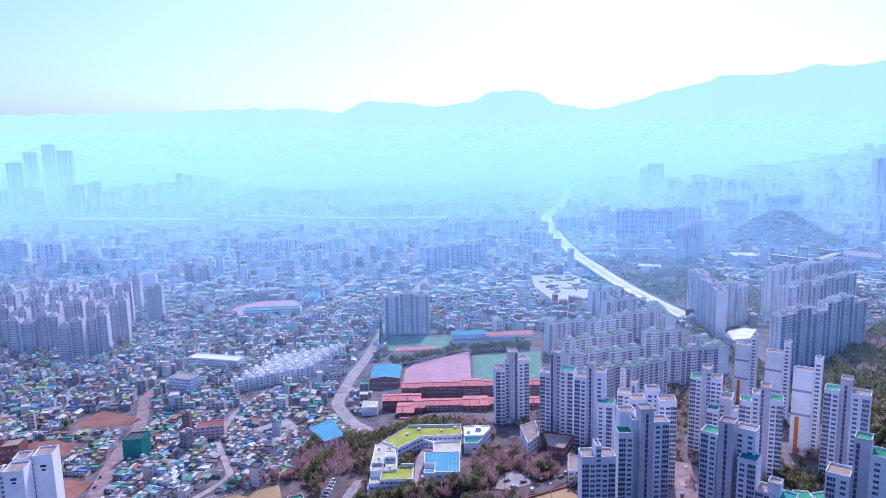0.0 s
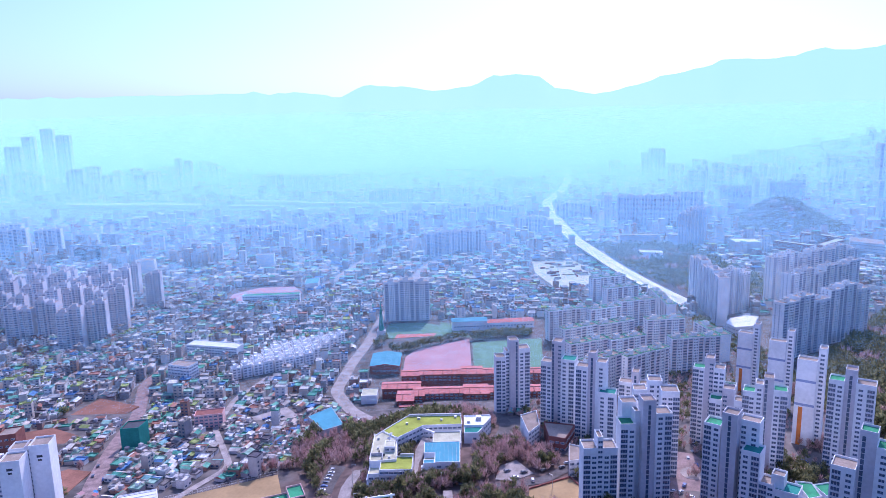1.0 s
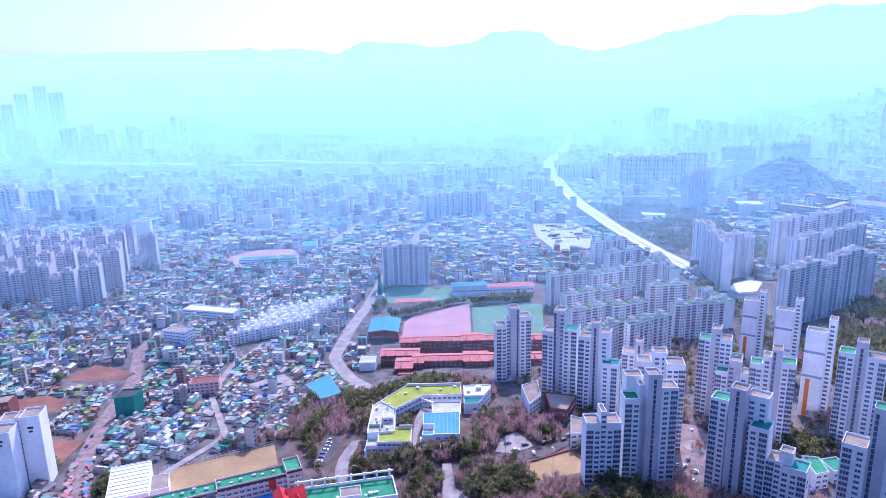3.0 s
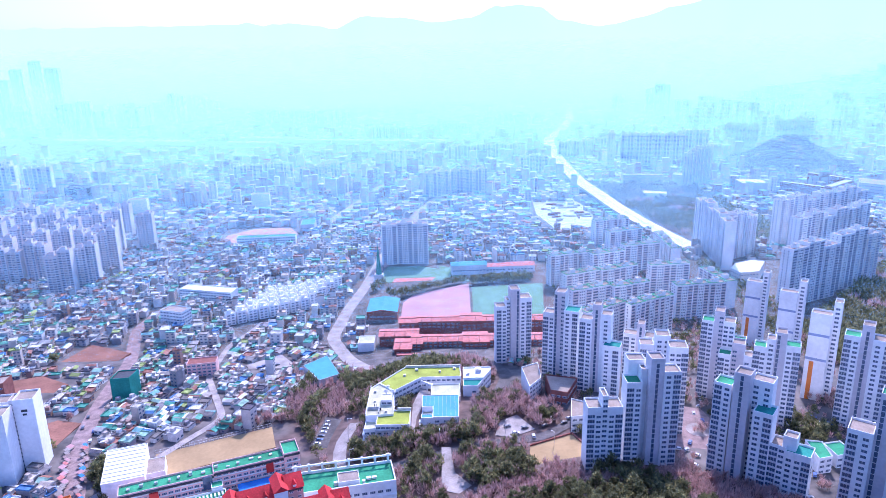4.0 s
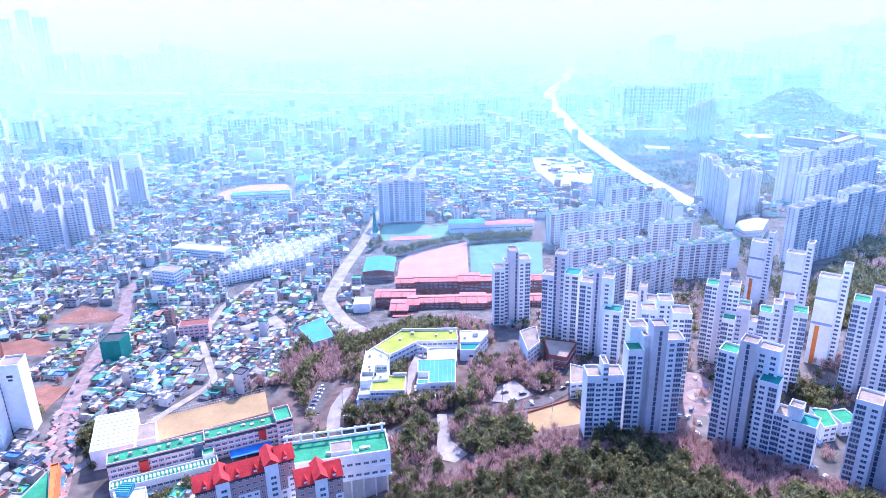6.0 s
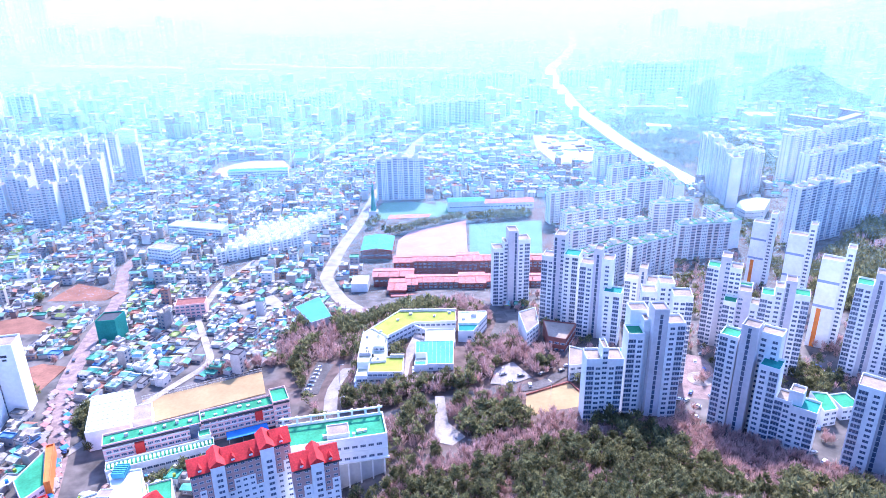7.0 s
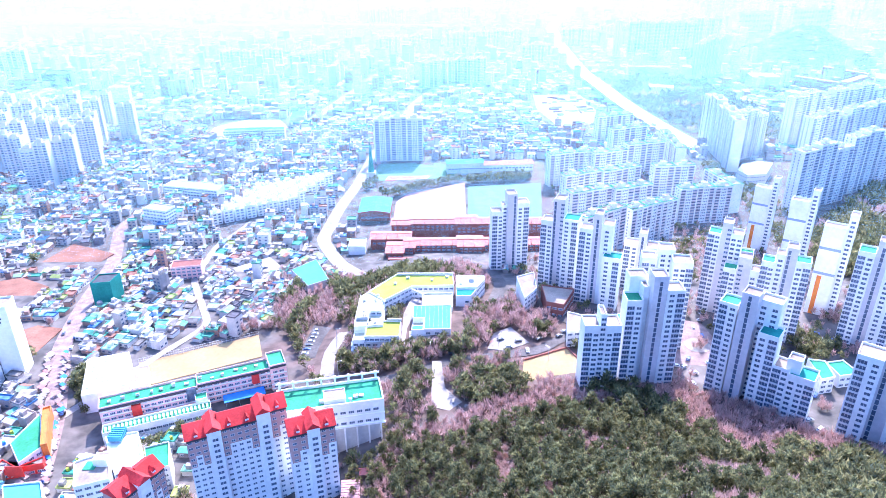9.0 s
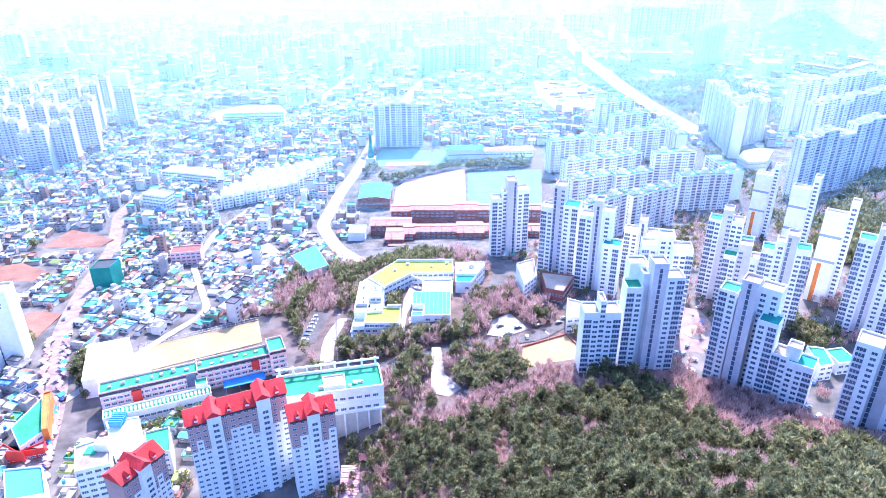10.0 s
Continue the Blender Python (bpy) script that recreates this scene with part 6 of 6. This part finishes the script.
# rows and clumps round the sports fields, the schools and the old quarter
for a, b2, count, kind in (((-62, 726), (-40, 728), 10, 0.5), ((-46, 728), (-26, 744), 16, 0.6), ((-26, 744), (4, 762), 14, 0.5), ((4, 764), (24, 774), 12, 0.5), ((30, 764), (100, 776), 46, 0.6), ((34, 770), (104, 782), 30, 0.5), ((-78, 742), (-70, 770), 12, 0.3), ((-85, 800), (-70, 830), 14, -0.2), ((-30, 545), (100, 545), 70, -0.5), ((-40, 536), (120, 532), 60, -0.5), ((-50, 497), (10, 500), 16, 0.5), ((-160, 318), (-110, 336), 14, 0.5), ((-208, 352), (-196, 400), 22, 0.5), ((-104, 322), (-70, 336), 14, -0.4), ((-100, 296), (-84, 300), 8, -0.4), ((-98, 420), (-86, 470), 26, 0.5), ((-108, 470), (-100, 520), 18, 0.4), ((-88, 392), (-66, 384), 12, 0.5), ((-62, 372), (-52, 420), 12, 0.4), ((-150, 425), (-108, 436), 26, -0.4), ((-60, 384), (-20, 372), 26, 0.2), ((-20, 336), (-12, 366), 14, 0.4), ((16, 350), (40, 346), 16, 0.2), ((10, 330), (34, 340), 14, 0.3), ((-34, 415), (-24, 440), 9, 0.4), ((37, 396), (40, 440), 30, -0.3), ((44, 400), (50, 418), 14, -0.2), ((24, 395), (36, 372), 14, 0.1), ((10, 322), (17, 340), 10, 0.2), ((60, 384), (70, 398), 10, -0.3), ((50, 392), (60, 410), 12, -0.4), ((-4, 376), (26, 374), 20, 0.3)):
    for i in range(count):
        k2 = (i + wr.random()) / count
        px, py = a[0] + (b2[0] - a[0]) * k2 + wr.uniform(-2.5, 2.5), a[1] + (b2[1] - a[1]) * k2 + wr.uniform(-2.5, 2.5)
        row = (px, py, wr.uniform(0.7, 1.25), wr.randrange(4), wr.uniform(0, 360), kind + wr.uniform(-0.25, 0.25))
        if py > 600 or bare_ground(px, py, 0.2):
            slope.append(row)
# shrubs and trees on the banks round the academy
for x0, x1, y0, y1, count, kind in ((-114, -85, 374, 440, 150, 0.4), (-104, -62, 330, 374, 110, 0.15), (-66, -54, 372, 392, 24, 0.4), (-60, 16, 372, 388, 150, 0.35), (-60, 40, 345, 372, 170, 0.0), (14, 40, 388, 430, 130, -0.1), (32, 54, 400, 470, 120, -0.15), (-64, -50, 388, 470, 90, 0.3), (-40, 34, 466, 500, 170, 0.0), (-30, -22, 408, 436, 22, 0.5), (-130, -64, 432, 540, 260, -0.35), (-26, 0, 296, 345, 90, 0.35), (16, 44, 330, 352, 90, 0.1), (-50, -20, 262, 300, 60, 0.25)):
    for i in range(count):
        px, py = wr.uniform(x0, x1), wr.uniform(y0, y1)
        if bare_ground(px, py, 0.6):
            slope.append((px, py, wr.uniform(0.4, 1.0), wr.randrange(4), wr.uniform(0, 360), kind + wr.uniform(-0.45, 0.45)))
for px, py, size in ((-27, 410, 0.9), (-28.5, 415, 1.0), (-25.5, 414, 0.8), (-27, 421, 1.05), (-24.5, 419, 0.8), (-29, 426, 0.9), (-25, 428, 0.85), (-22.6, 432, 0.7)):
    slope.append((px, py, size, wr.randrange(4), wr.uniform(0, 360), 0.5))
# groves among the towers, beside the plaza and along the market street
for cx, cy, rad, count, kind in ((206, 380, 9, 16, 0.6), (216, 374, 8, 14, 0.6), (203, 366, 7, 12, 0.6), (244, 424, 9, 16, -0.1), (240, 408, 7, 12, 0.2), (234, 416, 6, 8, -0.3), (20, 404, 5, 8, -0.3), (32, 421, 5, 8, 0.3), (44, 424, 5, 8, 0.4), (50, 421, 4, 6, 0.4), (-11, 377, 4, 8, 0.6), (18, 386, 4, 8, 0.6), (59, 395, 4, 6, 0.5), (9, 360, 5, 10, 0.3), (22, 362, 6, 12, 0.1), (34, 362, 5, 10, 0.0), (38, 350, 6, 12, 0.5), (23, 335, 6, 12, 0.2), (-13, 357, 5, 10, 0.5), (-205, 382, 4, 9, 0.5), (-199, 370, 4, 9, 0.4), (-192, 361, 4, 9, 0.5), (-188, 352, 3, 6, 0.3), (-248, 402, 5, 10, 0.5), (-335, 564, 4, 4, 0.6), (-254, 440, 4, 6, -0.2), (170, 408, 6, 10, 0.2), (146, 380, 5, 8, -0.4), (184, 322, 5, 8, -0.2), (60, 436, 5, 8, -0.4), (-40, 376, 6, 12, 0.3), (-28, 318, 5, 8, 0.4), (-20, 300, 6, 12, 0.5), (-24, 285, 6, 10, 0.4), (-108, 268, 4, 6, 0.5), (-112, 285, 3, 5, 0.3)):
    for i in range(count):
        a, q = wr.uniform(0, 6.283), rad * wr.random() ** 0.5
        slope.append((cx + q * math.cos(a), cy + q * math.sin(a), wr.uniform(0.55, 1.0), wr.randrange(4), wr.uniform(0, 360), kind + wr.uniform(-0.3, 0.3)))
for q in pines[:230]:
    plant("pine", *q)
for q in bares[:120]:
    plant("bare", *q)
wood_stuff("pine_wood", pines[230:] + [q[:5] for q in slope if q[5] > (0.2 if q[0] < 285 else -0.3)], "pine", "dense dark pine wood on the slopes")
wood_stuff("bare_wood", bares[120:] + [q[:5] for q in slope if q[5] <= (0.2 if q[0] < 285 else -0.3)], "bare", "dense leafless brown wood on the slopes")

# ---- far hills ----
m, n, k, b = node_mat("far ridge haze glow", 1.0)
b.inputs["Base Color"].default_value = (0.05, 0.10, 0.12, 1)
# haze put in as an even cyan glow; the hills give off no light
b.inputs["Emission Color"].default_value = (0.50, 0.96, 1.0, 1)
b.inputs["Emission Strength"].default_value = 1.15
M_HAZE_GLOW = m


def ridge(name, dist, base, tops, label):
    """A far range: a wall of slopes with its crest along tops (bearing, height), rising from the plain."""
    s = Shape()
    cols = 160
    a0, a1 = tops[0][0], tops[-1][0]
    for i in range(cols + 1):
        a = a0 + (a1 - a0) * i / cols
        for (p, hp), (q, hq) in zip(tops, tops[1:]):
            if p <= a <= q:
                e = (a - p) / (q - p)
                h = hp + (hq - hp) * (e * e * (3 - 2 * e))
                break
        h += 14 * noise.noise((a * 0.9, 0.0, dist)) + 6 * noise.noise((a * 3.1, 2.0, dist))
        for kk in range(7):
            e = kk / 6
            dd = dist - 700 * (1 - e) + 60 * noise.noise((a * 0.6, e * 3, 9.0)) * (1 - e)
            s.v.append((dd * math.sin(radians(a)), dd * math.cos(radians(a)), base + (h - base) * e ** 1.3))
    for i in range(cols):
        for kk in range(6):
            p = i * 7 + kk
            s.f.append((p, p + 7, p + 8, p + 1))
            s.m.append(0)
    me = s.mesh(name, [M_HAZE_GLOW])
    me.polygons.foreach_set("use_smooth", [True] * len(me.polygons))
    return tagged(new(name, me), label, "mountains", kind="structure")


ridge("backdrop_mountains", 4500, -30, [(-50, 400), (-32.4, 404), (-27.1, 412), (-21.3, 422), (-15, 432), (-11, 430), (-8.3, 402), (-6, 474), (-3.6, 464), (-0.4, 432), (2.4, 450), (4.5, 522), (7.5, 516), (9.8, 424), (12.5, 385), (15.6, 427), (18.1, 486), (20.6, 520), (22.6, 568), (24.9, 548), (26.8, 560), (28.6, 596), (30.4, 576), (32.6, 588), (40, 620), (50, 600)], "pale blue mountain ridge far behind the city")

# ---- stand-in haze over the far city ----


def build_haze_slivers(count=700000):
    """Stand-in for bright sea haze: a thin crowd of long hair-thin slivers, thickest near the ground and with distance.
    """
    r = np.random.RandomState(3)
    y0, y1 = 540.0, 3700.0
    y = y0 * (y1 / y0) ** r.rand(count * 2)
    half = 0.69 * y + 40
    keep = r.rand(len(y)) < (half / y) / (0.69 + 40 / y0)
    y, half = y[keep], half[keep]
    y, half = y[:count], half[:count]
    c = len(y)
    x = (r.rand(c) * 2 - 1) * half
    top = 1 - np.exp(-(215 + 0.03 * y) / 120)
    z = -25 - 120 * np.log(1 - r.rand(c) * top)
    half_length = 0.018 * y * (0.6 + 0.8 * r.rand(c))
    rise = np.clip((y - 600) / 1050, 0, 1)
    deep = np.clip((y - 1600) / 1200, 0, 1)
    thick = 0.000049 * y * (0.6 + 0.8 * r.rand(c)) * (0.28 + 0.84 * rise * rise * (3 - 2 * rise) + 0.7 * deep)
    tilt = (r.rand(c) - 0.5) * 0.7
    v = np.empty((c, 3, 3))
    for i, (along, up) in enumerate(((-1, 0), (1, 0), (0, 1))):
        v[:, i, 0] = x + along * half_length
        v[:, i, 1] = y
        v[:, i, 2] = z + along * half_length * tilt + up * thick
    me = bpy.data.meshes.new("haze")
    me.vertices.add(c * 3)
    me.vertices.foreach_set("co", v.reshape(-1))
    me.loops.add(c * 3)
    me.loops.foreach_set("vertex_index", np.arange(c * 3, dtype=np.int32))
    me.polygons.add(c)
    me.polygons.foreach_set("loop_start", np.arange(c, dtype=np.int32) * 3)
    me.update(calc_edges=True)
    m = bpy.data.materials.new("haze")
    m.use_nodes = True
    n, k = m.node_tree.nodes, m.node_tree.links
    n.remove(n["Principled BSDF"])
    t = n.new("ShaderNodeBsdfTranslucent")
    # the scattered light of the haze is put into this blue tint
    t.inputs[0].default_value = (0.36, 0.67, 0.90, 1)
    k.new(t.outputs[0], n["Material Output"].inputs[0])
    me.materials.append(m)
    return tagged(new("haze", me), "bright blue haze thickening over the distant city", "haze", kind="stuff")


build_haze_slivers()
